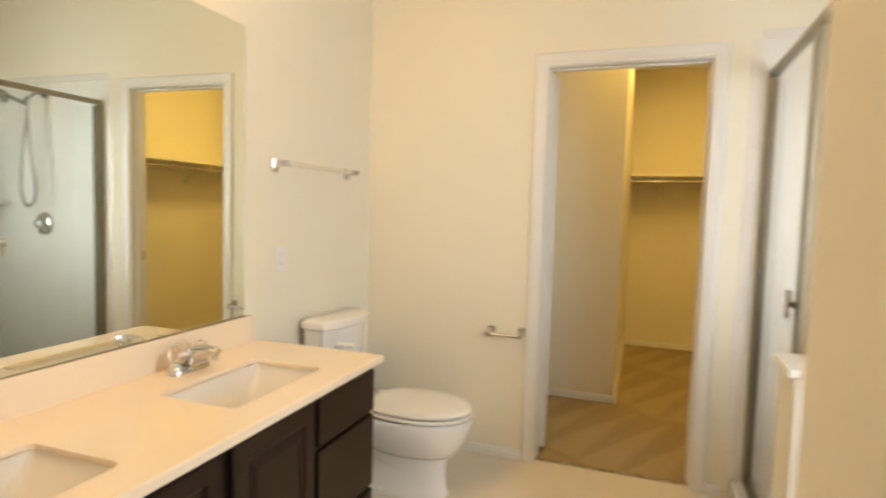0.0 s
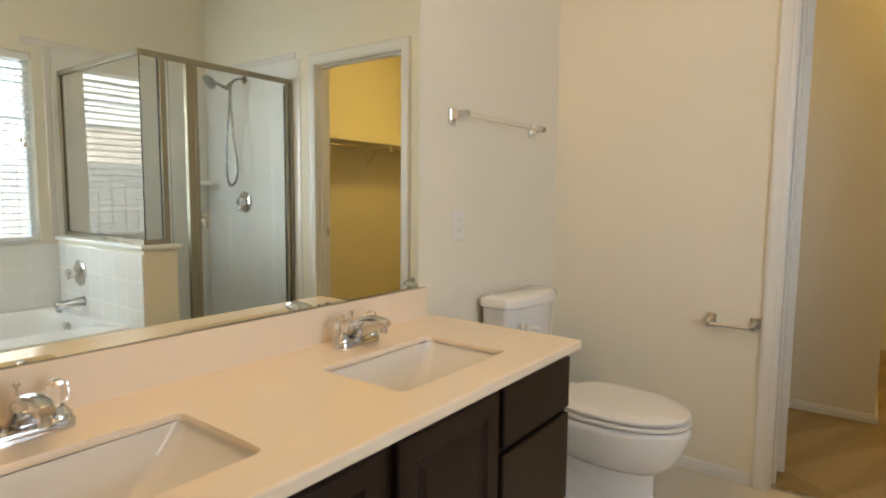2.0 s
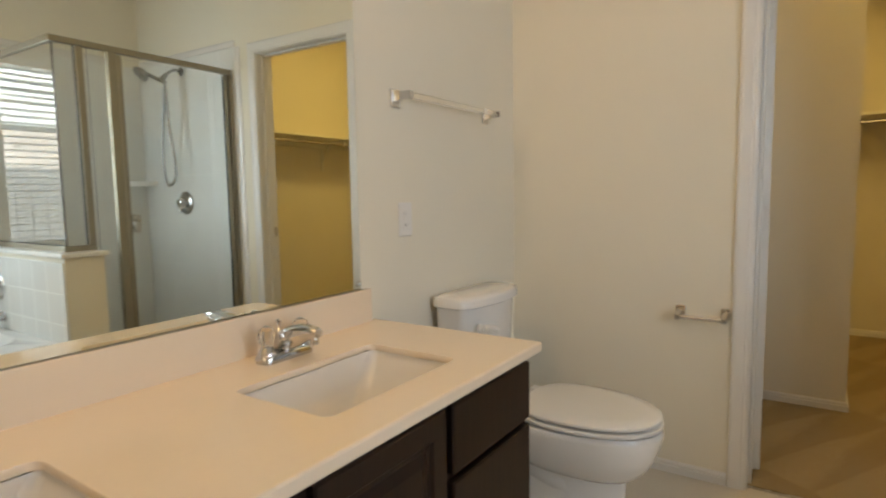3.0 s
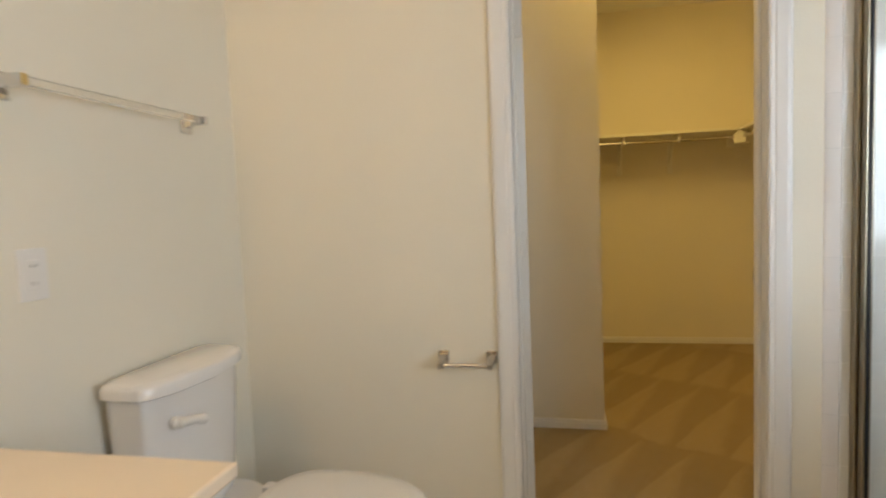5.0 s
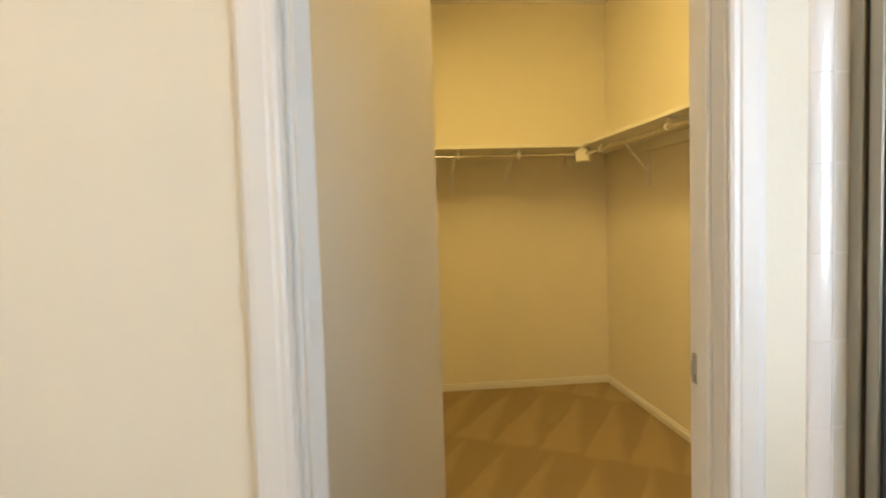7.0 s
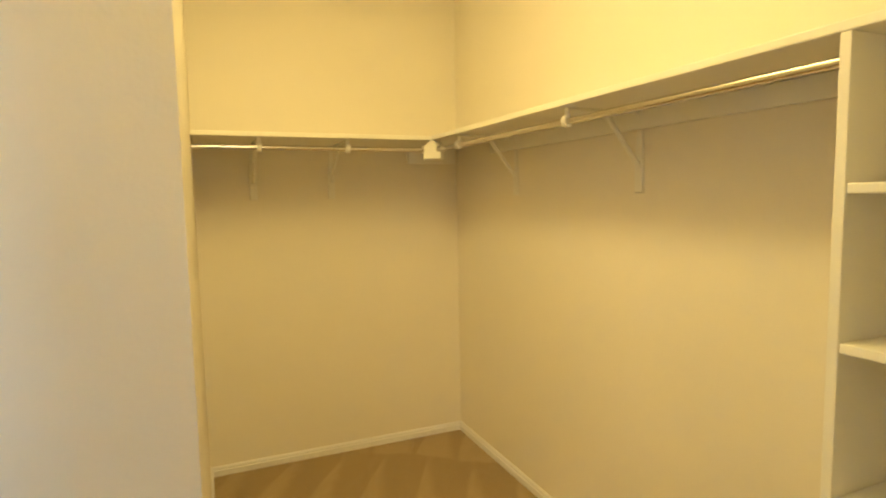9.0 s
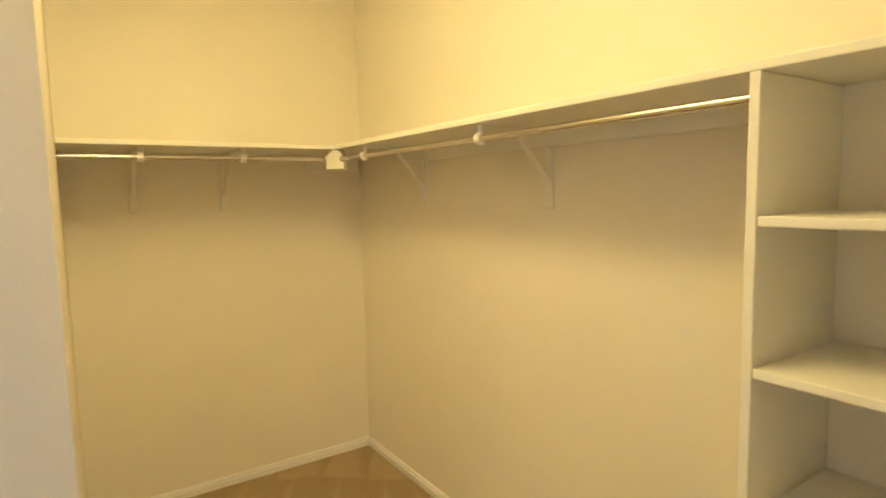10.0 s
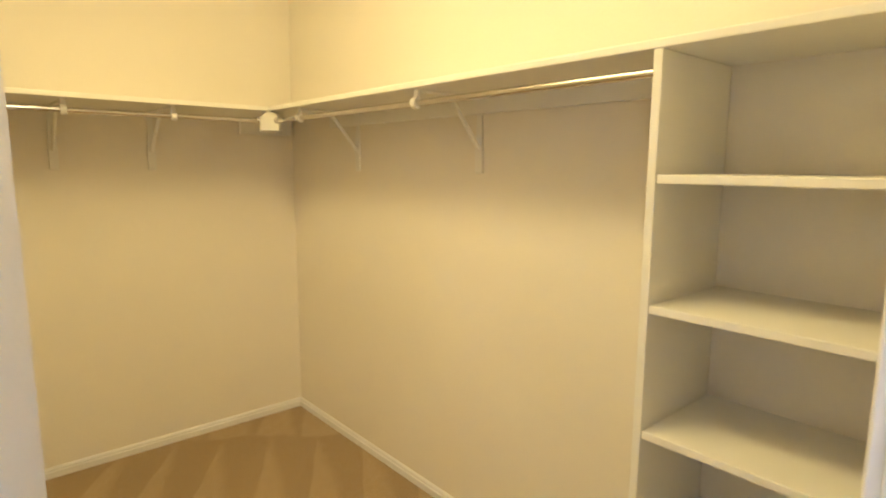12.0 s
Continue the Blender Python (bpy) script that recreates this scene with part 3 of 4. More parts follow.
def egg(x_back, x_front, half, z, n=40, square=2.0):
    """A toilet-bowl outline: blunt behind, rounded in front."""
    pts = []
    mid = x_back + (x_front - x_back) * 0.42
    for k in range(n):
        a = 2 * math.pi * k / n
        c, s = math.cos(a), math.sin(a)
        r = (abs(c) ** (2 / 2.15), abs(s) ** (2 / 2.15)) if c > 0 else (abs(c) ** (2 / 3.2), abs(s) ** (2 / 2.4))
        x = mid + math.copysign(r[0], c) * ((x_front - mid) if c > 0 else (mid - x_back))
        pts.append(Vector((x, TC + math.copysign(r[1], s) * half, z)))
    return pts


def toilet():
    t = thing("toilet", (-0.85, TC, 0), "white porcelain two-piece toilet with the lid closed", "toilet")
    bm = bmesh.new()
    loft(bm, [egg(-0.93, -0.640, 0.060, 0.168), egg(-0.96, -0.606, 0.092, 0.180), egg(-1.00, -0.573, 0.126, 0.204), egg(-1.04, -0.545, 0.154, 0.236), egg(-1.08, -0.524, 0.176, 0.276),
              egg(-1.12, -0.509, 0.189, 0.322), egg(-1.13, -0.502, 0.194, 0.352), egg(-1.13, -0.503, 0.193, 0.364), egg(-1.12, -0.509, 0.187, 0.372)])
    part("bowl", bm, M_PORCELAIN, t, smooth=True)
    bm = bmesh.new()
    loft(bm, [egg(-1.10, -0.604, 0.112, 0.0), egg(-1.10, -0.604, 0.113, 0.016), egg(-1.09, -0.616, 0.100, 0.034), egg(-1.05, -0.624, 0.088, 0.10), egg(-1.02, -0.622, 0.086, 0.160), egg(-1.00, -0.612, 0.094, 0.200)])
    part("pedestal", bm, M_PORCELAIN, t, smooth=True)
    # the trapway that swells out behind the pedestal
    bm = bmesh.new()
    sweep(bm, [(-0.80, TC, 0.12), (-0.88, TC, 0.17), (-0.96, TC, 0.235), (-1.03, TC, 0.24), (-1.09, TC, 0.17), (-1.12, TC, 0.06), (-1.12, TC, 0.002)], 0.1, 20, [0.085, 0.098, 0.108, 0.112, 0.108, 0.10, 0.102])
    part("trapway", bm, M_PORCELAIN, t, smooth=True)
    bm = bmesh.new()
    loft(bm, [egg(-1.235, -0.98, 0.115, 0.22), egg(-1.25, -0.98, 0.14, 0.30), egg(-1.262, -0.98, 0.168, 0.355), egg(-1.262, -0.99, 0.172, 0.3765)])
    part("tank_shelf", bm, M_PORCELAIN, t, smooth=True)
    bm = bmesh.new()
    loft(bm, [egg(-0.97, -0.552, 0.145, 0.3725), egg(-0.97, -0.552, 0.145, 0.3795), egg(-0.99, -0.510, 0.187, 0.3800), egg(-0.99, -0.505, 0.191, 0.383), egg(-0.99, -0.505, 0.191, 0.3915), egg(-0.985, -0.509, 0.188, 0.3945), egg(-0.97, -0.552, 0.145, 0.3950), egg(-0.97, -0.552, 0.145, 0.4020)])
    part("seat", bm, M_PLASTIC, t, "white plastic seat ring", True)
    bm = bmesh.new()
    loft(bm, [egg(-0.985, -0.513, 0.183, 0.4025), egg(-0.99, -0.509, 0.187, 0.406), egg(-0.99, -0.509, 0.187, 0.414), egg(-0.98, -0.520, 0.179, 0.422), egg(-0.95, -0.56, 0.14, 0.427)])
    part("lid", bm, M_PLASTIC, t, "closed white lid", True)
    for s in (-1, 1):
        part("seat_hinge", boxed(-1.005, TC + s * 0.07 - 0.02, 0.376, -0.972, TC + s * 0.07 + 0.02, 0.421, 0.006), M_PLASTIC, t, smooth=True)
    # tank, bowed in front and a little wider at the top
    def bowed(x0, x1, half, z, deep):
        ring = []
        for k in range(44):
            a = 2 * math.pi * k / 44
            c, q = math.cos(a), math.sin(a)
            c, q = math.copysign(abs(c) ** 0.28, c), math.copysign(abs(q) ** 0.28, q)
            x = (x0 + x1) / 2 + c * (x1 - x0) / 2
            if c > 0:
                x -= deep * c * abs(q) ** 2.2
            ring.append(Vector((x, TC + q * half, z)))
        return ring

    bm = bmesh.new()
    loft(bm, [bowed(-1.278, xf + 0.004, h, z, 0.042) for z, h, xf in ((0.377, 0.180, -1.132), (0.40, 0.187, -1.126), (0.60, 0.198, -1.116), (0.752, 0.205, -1.110))])
    tank = part("tank", bm, M_PORCELAIN, t, smooth=True)
    bm = bmesh.new()
    loft(bm, [bowed(-1.286 + i, -1.088 - i, 0.218 - i, z, 0.048) for z, i in ((0.7535, 0.005), (0.757, 0.0), (0.780, 0.0), (0.790, 0.006), (0.796, 0.022))])
    part("tank_lid", bm, M_PORCELAIN, t, smooth=True)
    bm = bmesh.new()
    lathe(bm, (-1.115, TC - 0.145, 0.680), (1, 0, 0), ((0, 0.016), (0.010, 0.016), (0.014, 0.010), (0.022, 0.009)), 16)
    sweep(bm, [(-1.096, TC - 0.150, 0.682), (-1.086, TC - 0.115, 0.678), (-1.084, TC - 0.070, 0.664)], 0.010, 12, [0.013, 0.011, 0.014])
    part("flush_lever", bm, M_PLASTIC, tank, "white flush lever", True)
    for s in (-1, 1):
        bm = bmesh.new()
        lathe(bm, (-0.90, TC + s * 0.098, 0.0), (0, 0, 1), ((0, 0.014), (0.022, 0.014), (0.030, 0.009), (0.032, 0.002)), 14)
        part("bolt_cap", bm, M_PLASTIC, t, smooth=True)
    return t


toilet()


# ---- bathroom: fittings on the walls ----
def towel_bar():
    z, y0, y1 = 1.487, 2.052, 2.660
    t = thing("towel_bar", (WX, (y0 + y1) / 2, z), "clear acrylic towel bar on two chrome posts", "towel bar")
    for y in (y0, y1):
        bm = bmesh.new()
        box(bm, WX, y - 0.023, z - 0.030, WX + 0.009, y + 0.023, z + 0.030, 0.003)
        loft(bm, [[Vector((x, y + a * w, z + 0.006 + b * h)) for a, b in ((-1, -1), (1, -1), (1, 1), (-1, 1))] for x, w, h in ((WX + 0.008, 0.016, 0.020), (WX + 0.030, 0.009, 0.013), (WX + 0.062, 0.008, 0.013), (WX + 0.076, 0.008, 0.012))])
        part("post", bm, M_CHROME, t, "chrome post with a square base")
    part("bar", boxed(WX + 0.052, y0 + 0.008, z - 0.004, WX + 0.072, y1 - 0.008, z + 0.016, 0.003), M_ACRYLIC, t, "clear square acrylic bar")
    return t


def paper_holder():
    z = 0.685
    t = thing("toilet_paper_holder", (-0.472, NY, z), "empty chrome toilet paper holder on the wall", "paper holder")
    for x in (-0.555, -0.390):
        bm = bmesh.new()
        box(bm, x - 0.018, NY - 0.008, z - 0.020, x + 0.018, NY, z + 0.022, 0.002)
        loft(bm, [[Vector((x + a * w, yy, zc + b * h)) for a, b in ((-1, -1), (1, -1), (1, 1), (-1, 1))] for yy, w, h, zc in ((NY - 0.007, 0.012, 0.014, z), (NY - 0.030, 0.009, 0.011, z - 0.004), (NY - 0.066, 0.009, 0.010, z - 0.012), (NY - 0.078, 0.008, 0.009, z - 0.014))])
        part("post", bm, M_SATIN, t, "satin metal post with a square base")
    bm = bmesh.new()
    sweep(bm, [(-0.550, NY - 0.066, z - 0.013), (-0.395, NY - 0.066, z - 0.013)], 0.008, 14)
    part("roller", bm, M_CHROME, t, smooth=True)
    return t


def outlet():
    y, z = 2.094, 1.082
    o = thing("electrical_outlet", (WX, y, z), "white rectangular outlet with a plastic cover plate", "outlet")
    part("cover_plate", boxed(WX, y - 0.036, z - 0.058, WX + 0.006, y + 0.036, z + 0.058, 0.003), M_PLASTIC, o)
    rec = part("receptacle", boxed(WX + 0.004, y - 0.0165, z - 0.0335, WX + 0.0085, y + 0.0165, z + 0.0335, 0.002), M_PLASTIC, o)
    for s in (-1, 1):
        for d in (-0.006, 0.006):
            part("slot", boxed(WX + 0.0080, y + d - 0.0008, z + s * 0.020 - 0.004, WX + 0.0088, y + d + 0.0008, z + s * 0.020 + 0.004), M_DARK, rec)
    for d in (-0.004, 0.004):
        part("test_button", boxed(WX + 0.0075, y - 0.007, z + d - 0.003, WX + 0.0092, y + 0.007, z + d + 0.003, 0.0008), M_PLASTIC, rec)
    return o


towel_bar()
paper_holder()
outlet()


# ---- bathroom: shower and tub ----
GX, GY = 0.697, 1.888           # planes of the front and the side glass
ST = 1.973                      # top of the shower frame
PW, PS, PN, PZ = 0.612, 1.836, 2.026, 0.892   # low wall: west end, south and north face, height


def low_wall():
    ob = tagged(mesh_object("wall_low", boxed(PW, PS, 0.0, EX - 0.001, PN, PZ - 0.018, 0.004), M_WALL), "cream painted low wall between tub and shower", "wall", kind="structure")
    cap = tagged(mesh_object("trim_low_wall_cap", boxed(PW - 0.022, PS - 0.022, PZ - 0.0175, EX - 0.002, PN + 0.022, PZ + 0.006, 0.006, 3), M_TRIM), "white cap on the low wall", "trim", kind="structure")
    return ob, cap


def glass_pane(x0, y0, z0, x1, y1, z1, parent):
    g = part("glass_pane", boxed(x0, y0, z0, x1, y1, z1), M_GLASS, parent, "clear tempered glass pane")
    g.visible_shadow = False
    return g


def rail(parent, name, *a, label=""):
    return part(name, boxed(*a, 0.003), M_FRAME, parent, label)


def shower_enclosure():
    s = thing("shower_enclosure", (GX, 2.4, 0), "glass corner shower enclosure in a brushed nickel frame", "shower enclosure")
    zb = PZ + 0.0062
    w = 0.017
    curb = 0.085
    # header over both sides
    rail(s, "header", GX - w, GY - w, ST - 0.032, GX + w, NY - 0.012, ST)
    rail(s, "header", GX + w + 0.0005, GY - w, ST - 0.032, EX - 0.012, GY + w, ST)
    # side panel on the low wall
    rail(s, "sill", GX - w, GY - w, zb, EX - 0.012, GY + w, zb + 0.028)
    rail(s, "jamb", EX - 0.036, GY - w, zb + 0.0285, EX - 0.011, GY + w, ST - 0.0325)
    glass_pane(GX - 0.003, GY - 0.003, zb + 0.02, EX - 0.03, GY + 0.003, ST - 0.02, s)
    # short front panel on the low wall, its post, and the strip beside the door
    py = 2.010
    rail(s, "sill", GX - w, GY + w + 0.0005, zb, GX + w, py + 0.018, zb + 0.028)
    glass_pane(GX - 0.003, GY + 0.0035, zb + 0.02, GX + 0.003, py - 0.012, ST - 0.02, s)
    rail(s, "post", GX - w, py - 0.018, zb + 0.0285, GX + w, py + 0.016, ST - 0.0325)
    qy = 2.172
    rail(s, "post", GX - w, qy - 0.024, curb + 0.012, GX + w, qy + 0.024, ST - 0.0325)
    glass_pane(GX - 0.003, PN + 0.024, curb + 0.02, GX + 0.003, qy - 0.018, ST - 0.02, s)
    rail(s, "sill", GX - w, PN + 0.0005, curb, GX + w, NY - 0.012, curb + 0.0115)
    rail(s, "jamb", GX - 0.022, NY - 0.038, curb + 0.012, GX + 0.022, NY - 0.0105, ST - 0.0325)
    # hinged door
    dz0, dz1, dy0, dy1 = curb + 0.03, ST - 0.040, qy + 0.027, NY - 0.042
    d = part("door", boxed(GX - 0.0032, dy0 + 0.012, dz0 + 0.012, GX + 0.0032, dy1 - 0.012, dz1 - 0.012), M_GLASS, s, "clear tempered glass door")
    d.visible_shadow = False
    bm = bmesh.new()
    box(bm, GX - 0.013, dy0, dz0, GX + 0.013, dy0 + 0.022, dz1, 0.002)
    box(bm, GX - 0.013, dy1 - 0.026, dz0, GX + 0.013, dy1, dz1, 0.002)
    box(bm, GX - 0.013, dy0 + 0.0225, dz0, GX + 0.013, dy1 - 0.0265, dz0 + 0.022, 0.002)
    part("door_frame", bm, M_FRAME, s)
    bm = bmesh.new()
    box(bm, GX - 0.006, dy0 + 0.0222, dz0 + 0.022, GX + 0.006, dy0 + 0.026, dz1 - 0.013)
    box(bm, GX - 0.006, dy1 - 0.0302, dz0 + 0.022, GX + 0.006, dy1 - 0.0262, dz1 - 0.013)
    box(bm, GX - 0.006, py - 0.0242, zb + 0.029, GX + 0.006, py - 0.0202, ST - 0.033)
    box(bm, GX + 0.018, GY - 0.006, zb + 0.0282, EX - 0.037, GY + 0.006, zb + 0.032)
    box(bm, EX - 0.040, GY - 0.006, zb + 0.0325, EX - 0.0362, GY + 0.006, ST - 0.033)
    part("gasket", bm, M_GASKET, s, "black rubber glazing gasket")
    bm = bmesh.new()
    for sx in (-1, 1):
        box(bm, GX + sx * 0.030 - 0.006, dy0 + 0.030, 0.975, GX + sx * 0.030 + 0.006, dy0 + 0.062, 1.075, 0.004)
        box(bm, GX + sx * 0.014 - 0.012, dy0 + 0.040, 1.015, GX + sx * 0.014 + 0.012, dy0 + 0.052, 1.035)
    part("door_handle", bm, M_SATIN, s, "satin nickel pull handle")
    return s


def shower_base():
    b = thing("shower_tray", (1.2, 2.5, 0), "white acrylic shower pan with a raised curb", "shower base")
    bm = bmesh.new()
    outer = [(0.630, PN + 0.001), (EX - 0.011, PN + 0.001), (EX - 0.011, NY - 0.011), (0.630, NY - 0.011)]
    inner = [(0.760, PN + 0.05), (EX - 0.05, PN + 0.05), (EX - 0.05, NY - 0.05), (0.760, NY - 0.05)]
    loft(bm, [[Vector((x, y, 0.0)) for x, y in outer], [Vector((x, y, 0.080)) for x, y in outer], [Vector((x + (0.005 if x < 1 else -0.005), y, 0.085)) for x, y in outer],
              [Vector((x, y, 0.085)) for x, y in inner], [Vector((x + (0.02 if x < 1 else -0.02), y, 0.03)) for x, y in inner]])
    part("pan", bm, M_TUB, b)
    bm = bmesh.new()
    lathe(bm, (1.24, 2.5, 0.0295), (0, 0, 1), ((0, 0.05), (0.003, 0.048), (0.004, 0.01)), 20)
    part("drain", bm, M_CHROME, b, smooth=True)
    return b


def shower_fittings():
    x = 1.226
    s = thing("hand_shower", (x, NY - 0.011, 2.0), "chrome hand shower on an arm with a looping metal hose", "shower head")
    y0 = NY - 0.011
    bm = bmesh.new()
    lathe(bm, (x, y0, 2.03), (0, -1, 0), ((0, 0.030), (0.004, 0.029), (0.010, 0.012)), 20)
    sweep(bm, [(x, y0 - 0.005, 2.03), (x, y0 - 0.045, 2.035), (x, y0 - 0.085, 2.015), (x - 0.002, y0 - 0.12, 1.985)], 0.0095, 12)
    part("arm", bm, M_HOSE, s, smooth=True)
    bm = bmesh.new()
    sweep(bm, [(x - 0.002, y0 - 0.112, 1.992), (x - 0.004, y0 - 0.135, 1.965), (x - 0.004, y0 - 0.142, 1.935)], 0.017, 12, [0.014, 0.019, 0.015])
    part("holder", bm, M_HOSE, s, smooth=True)
    bm = bmesh.new()
    sweep(bm, [(x - 0.004, y0 - 0.115, 1.935), (x + 0.006, y0 - 0.15, 1.95), (x + 0.034, y0 - 0.20, 1.975), (x + 0.056, y0 - 0.235, 1.99)], 0.013, 12, [0.011, 0.014, 0.013, 0.016])
    handle = part("handle", bm, M_HOSE, s, smooth=True)
    bm = bmesh.new()
    lathe(bm, (x + 0.056, y0 - 0.232, 1.998), (0.25, -0.72, -0.65), ((-0.012, 0.014), (0.0, 0.036), (0.016, 0.052), (0.032, 0.055), (0.040, 0.051), (0.041, 0.004)), 24)
    part("spray_face", bm, M_HOSE, handle, "round chrome spray head", True)
    down = [(x + 0.002, y0 - 0.125, 1.94), (x - 0.002, y0 - 0.12, 1.80), (x - 0.010, y0 - 0.115, 1.62), (x - 0.040, y0 - 0.11, 1.44), (x - 0.046, y0 - 0.11, 1.34), (x - 0.018, y0 - 0.11, 1.272),
            (x + 0.045, y0 - 0.11, 1.250), (x + 0.088, y0 - 0.11, 1.33), (x + 0.092, y0 - 0.11, 1.46), (x + 0.070, y0 - 0.115, 1.62), (x + 0.03, y0 - 0.12, 1.78), (x + 0.006, y0 - 0.12, 1.93)]
    smooth = []
    for i in range(len(down) - 1):
        p0, p1, p2, p3 = (Vector(down[min(max(i + d, 0), len(down) - 1)]) for d in (-1, 0, 1, 2))
        for k in range(5):
            t = k / 5
            smooth.append(0.5 * ((2 * p1) + (p2 - p0) * t + (2 * p0 - 5 * p1 + 4 * p2 - p3) * t * t + (3 * p1 - p0 - 3 * p2 + p3) * t ** 3))
    bm = bmesh.new()
    sweep(bm, smooth, 0.0095, 10)
    part("hose", bm, M_HOSE, s, "flexible metal hose", True)

    v = thing("shower_valve", (1.250, y0, 1.125), "round chrome shower valve plate with a lever", "shower valve")
    bm = bmesh.new()
    lathe(bm, (1.250, y0, 1.125), (0, -1, 0), ((0, 0.082), (0.004, 0.081), (0.012, 0.070), (0.016, 0.040)), 32)
    plate = part("plate", bm, M_CHROME, v, smooth=True)
    bm = bmesh.new()
    lathe(bm, (1.250, y0 - 0.014, 1.125), (0, -1, 0), ((0, 0.034), (0.030, 0.031), (0.046, 0.027), (0.050, 0.020)), 24)
    sweep(bm, [(1.250, y0 - 0.046, 1.125), (1.236, y0 - 0.052, 1.095), (1.242, y0 - 0.056, 1.062)], 0.008, 10, [0.012, 0.009, 0.008])
    part("handle", bm, M_CHROME, v, smooth=True)
    d = thing("soap_dish", (1.50, y0, 1.30), "small white ceramic corner soap shelf", "soap dish")
    bm = bmesh.new()
    arc = [Vector((EX - 0.012, y0, 0))] + [Vector((EX - 0.012 - 0.16 * math.cos(radians(a)), y0 - 0.16 * math.sin(radians(a)), 0)) for a in range(0, 91, 9)]
    loft(bm, [[Vector((p.x, p.y, z)) for p in arc] for z in (1.250, 1.285)])
    part("shelf", bm, M_PORCELAIN, d)


TUB_Y0, TUB_Y1, TUB_X0, TUB_Z = 0.352, PS - 0.012, 0.72, 0.435


def bathtub():
    t = thing("bathtub", (1.36, 1.1, 0), "white built-in bathtub with a flat rim under the window", "bathtub")
    bm = bmesh.new()
    x1 = EX - 0.0125

    def rr(i, z, r):
        return round_rect(TUB_X0 + 0.22 + i, TUB_Y0 + 0.075 + i, x1 - 0.075 - i, TUB_Y1 - 0.075 - i, r, z, 8)

    outer = round_rect(TUB_X0, TUB_Y0, x1, TUB_Y1, 0.004, 0, 8)
    loft(bm, [[Vector((p.x, p.y, z)) for p in outer] for z in (0.0, TUB_Z - 0.012)] + [[Vector((p.x, p.y, TUB_Z)) for p in round_rect(TUB_X0 + 0.010, TUB_Y0, x1, TUB_Y1, 0.01, 0, 8)]]
         + [rr(-0.012, TUB_Z, 0.14), rr(0.0, TUB_Z - 0.012, 0.14), rr(0.02, TUB_Z - 0.10, 0.14), rr(0.045, TUB_Z - 0.27, 0.13), rr(0.07, TUB_Z - 0.335, 0.12), rr(0.12, TUB_Z - 0.355, 0.08)])
    part("shell", bm, M_TUB, t, smooth=True)
    bm = bmesh.new()
    lathe(bm, (1.37, TUB_Y1 - 0.100, TUB_Z - 0.085), (0, -1, 0.12), ((0, 0.036), (0.006, 0.035), (0.011, 0.024), (0.012, 0.004)), 24)
    box(bm, 1.362, TUB_Y1 - 0.128, TUB_Z - 0.085, 1.378, TUB_Y1 - 0.108, TUB_Z - 0.045, 0.004)
    part("overflow_plate", bm, M_CHROME, t, "chrome overflow plate with a lever", True)
    return t


def tub_fittings():
    y = PS - 0.011
    f = thing("tub_spout", (1.375, y, 0.50), "chrome tub spout on the tiled low wall", "faucet")
    bm = bmesh.new()
    rings = []
    for dy, z, w, h in ((0.0, 0.505, 0.031, 0.032), (-0.012, 0.505, 0.029, 0.029), (-0.08, 0.503, 0.025, 0.024), (-0.135, 0.498, 0.023, 0.022), (-0.150, 0.490, 0.022, 0.028), (-0.158, 0.484, 0.018, 0.024)):
        rings.append([Vector((1.375 + w * math.cos(a), y + dy, z + h * math.sin(a))) for a in [2 * math.pi * k / 20 for k in range(20)]])
    loft(bm, rings)
    part("body", bm, M_CHROME, f, smooth=True)
    bm = bmesh.new()
    lathe(bm, (1.375, y - 0.138, 0.485), (0, 0, -1), ((0, 0.014), (0.03, 0.016), (0.034, 0.010)), 16)
    part("outlet", bm, M_CHROME, f, smooth=True)
    v = thing("tub_valve", (1.415, y, 0.68), "round chrome tub valve plate with a knob", "tub valve")
    bm = bmesh.new()
    lathe(bm, (1.415, y, 0.68), (0, -1, 0), ((0, 0.085), (0.004, 0.084), (0.012, 0.072), (0.016, 0.042)), 32)
    part("plate", bm, M_CHROME, v, smooth=True)
    bm = bmesh.new()
    lathe(bm, (1.415, y - 0.014, 0.68), (0, -1, 0), ((0, 0.030), (0.020, 0.026), (0.034, 0.036), (0.055, 0.036), (0.062, 0.026)), 24)
    part("knob", bm, M_ACRYLIC, v, "clear acrylic knob", True)


low_wall()
shower_base()
shower_enclosure()
shower_fittings()
bathtub()
tub_fittings()

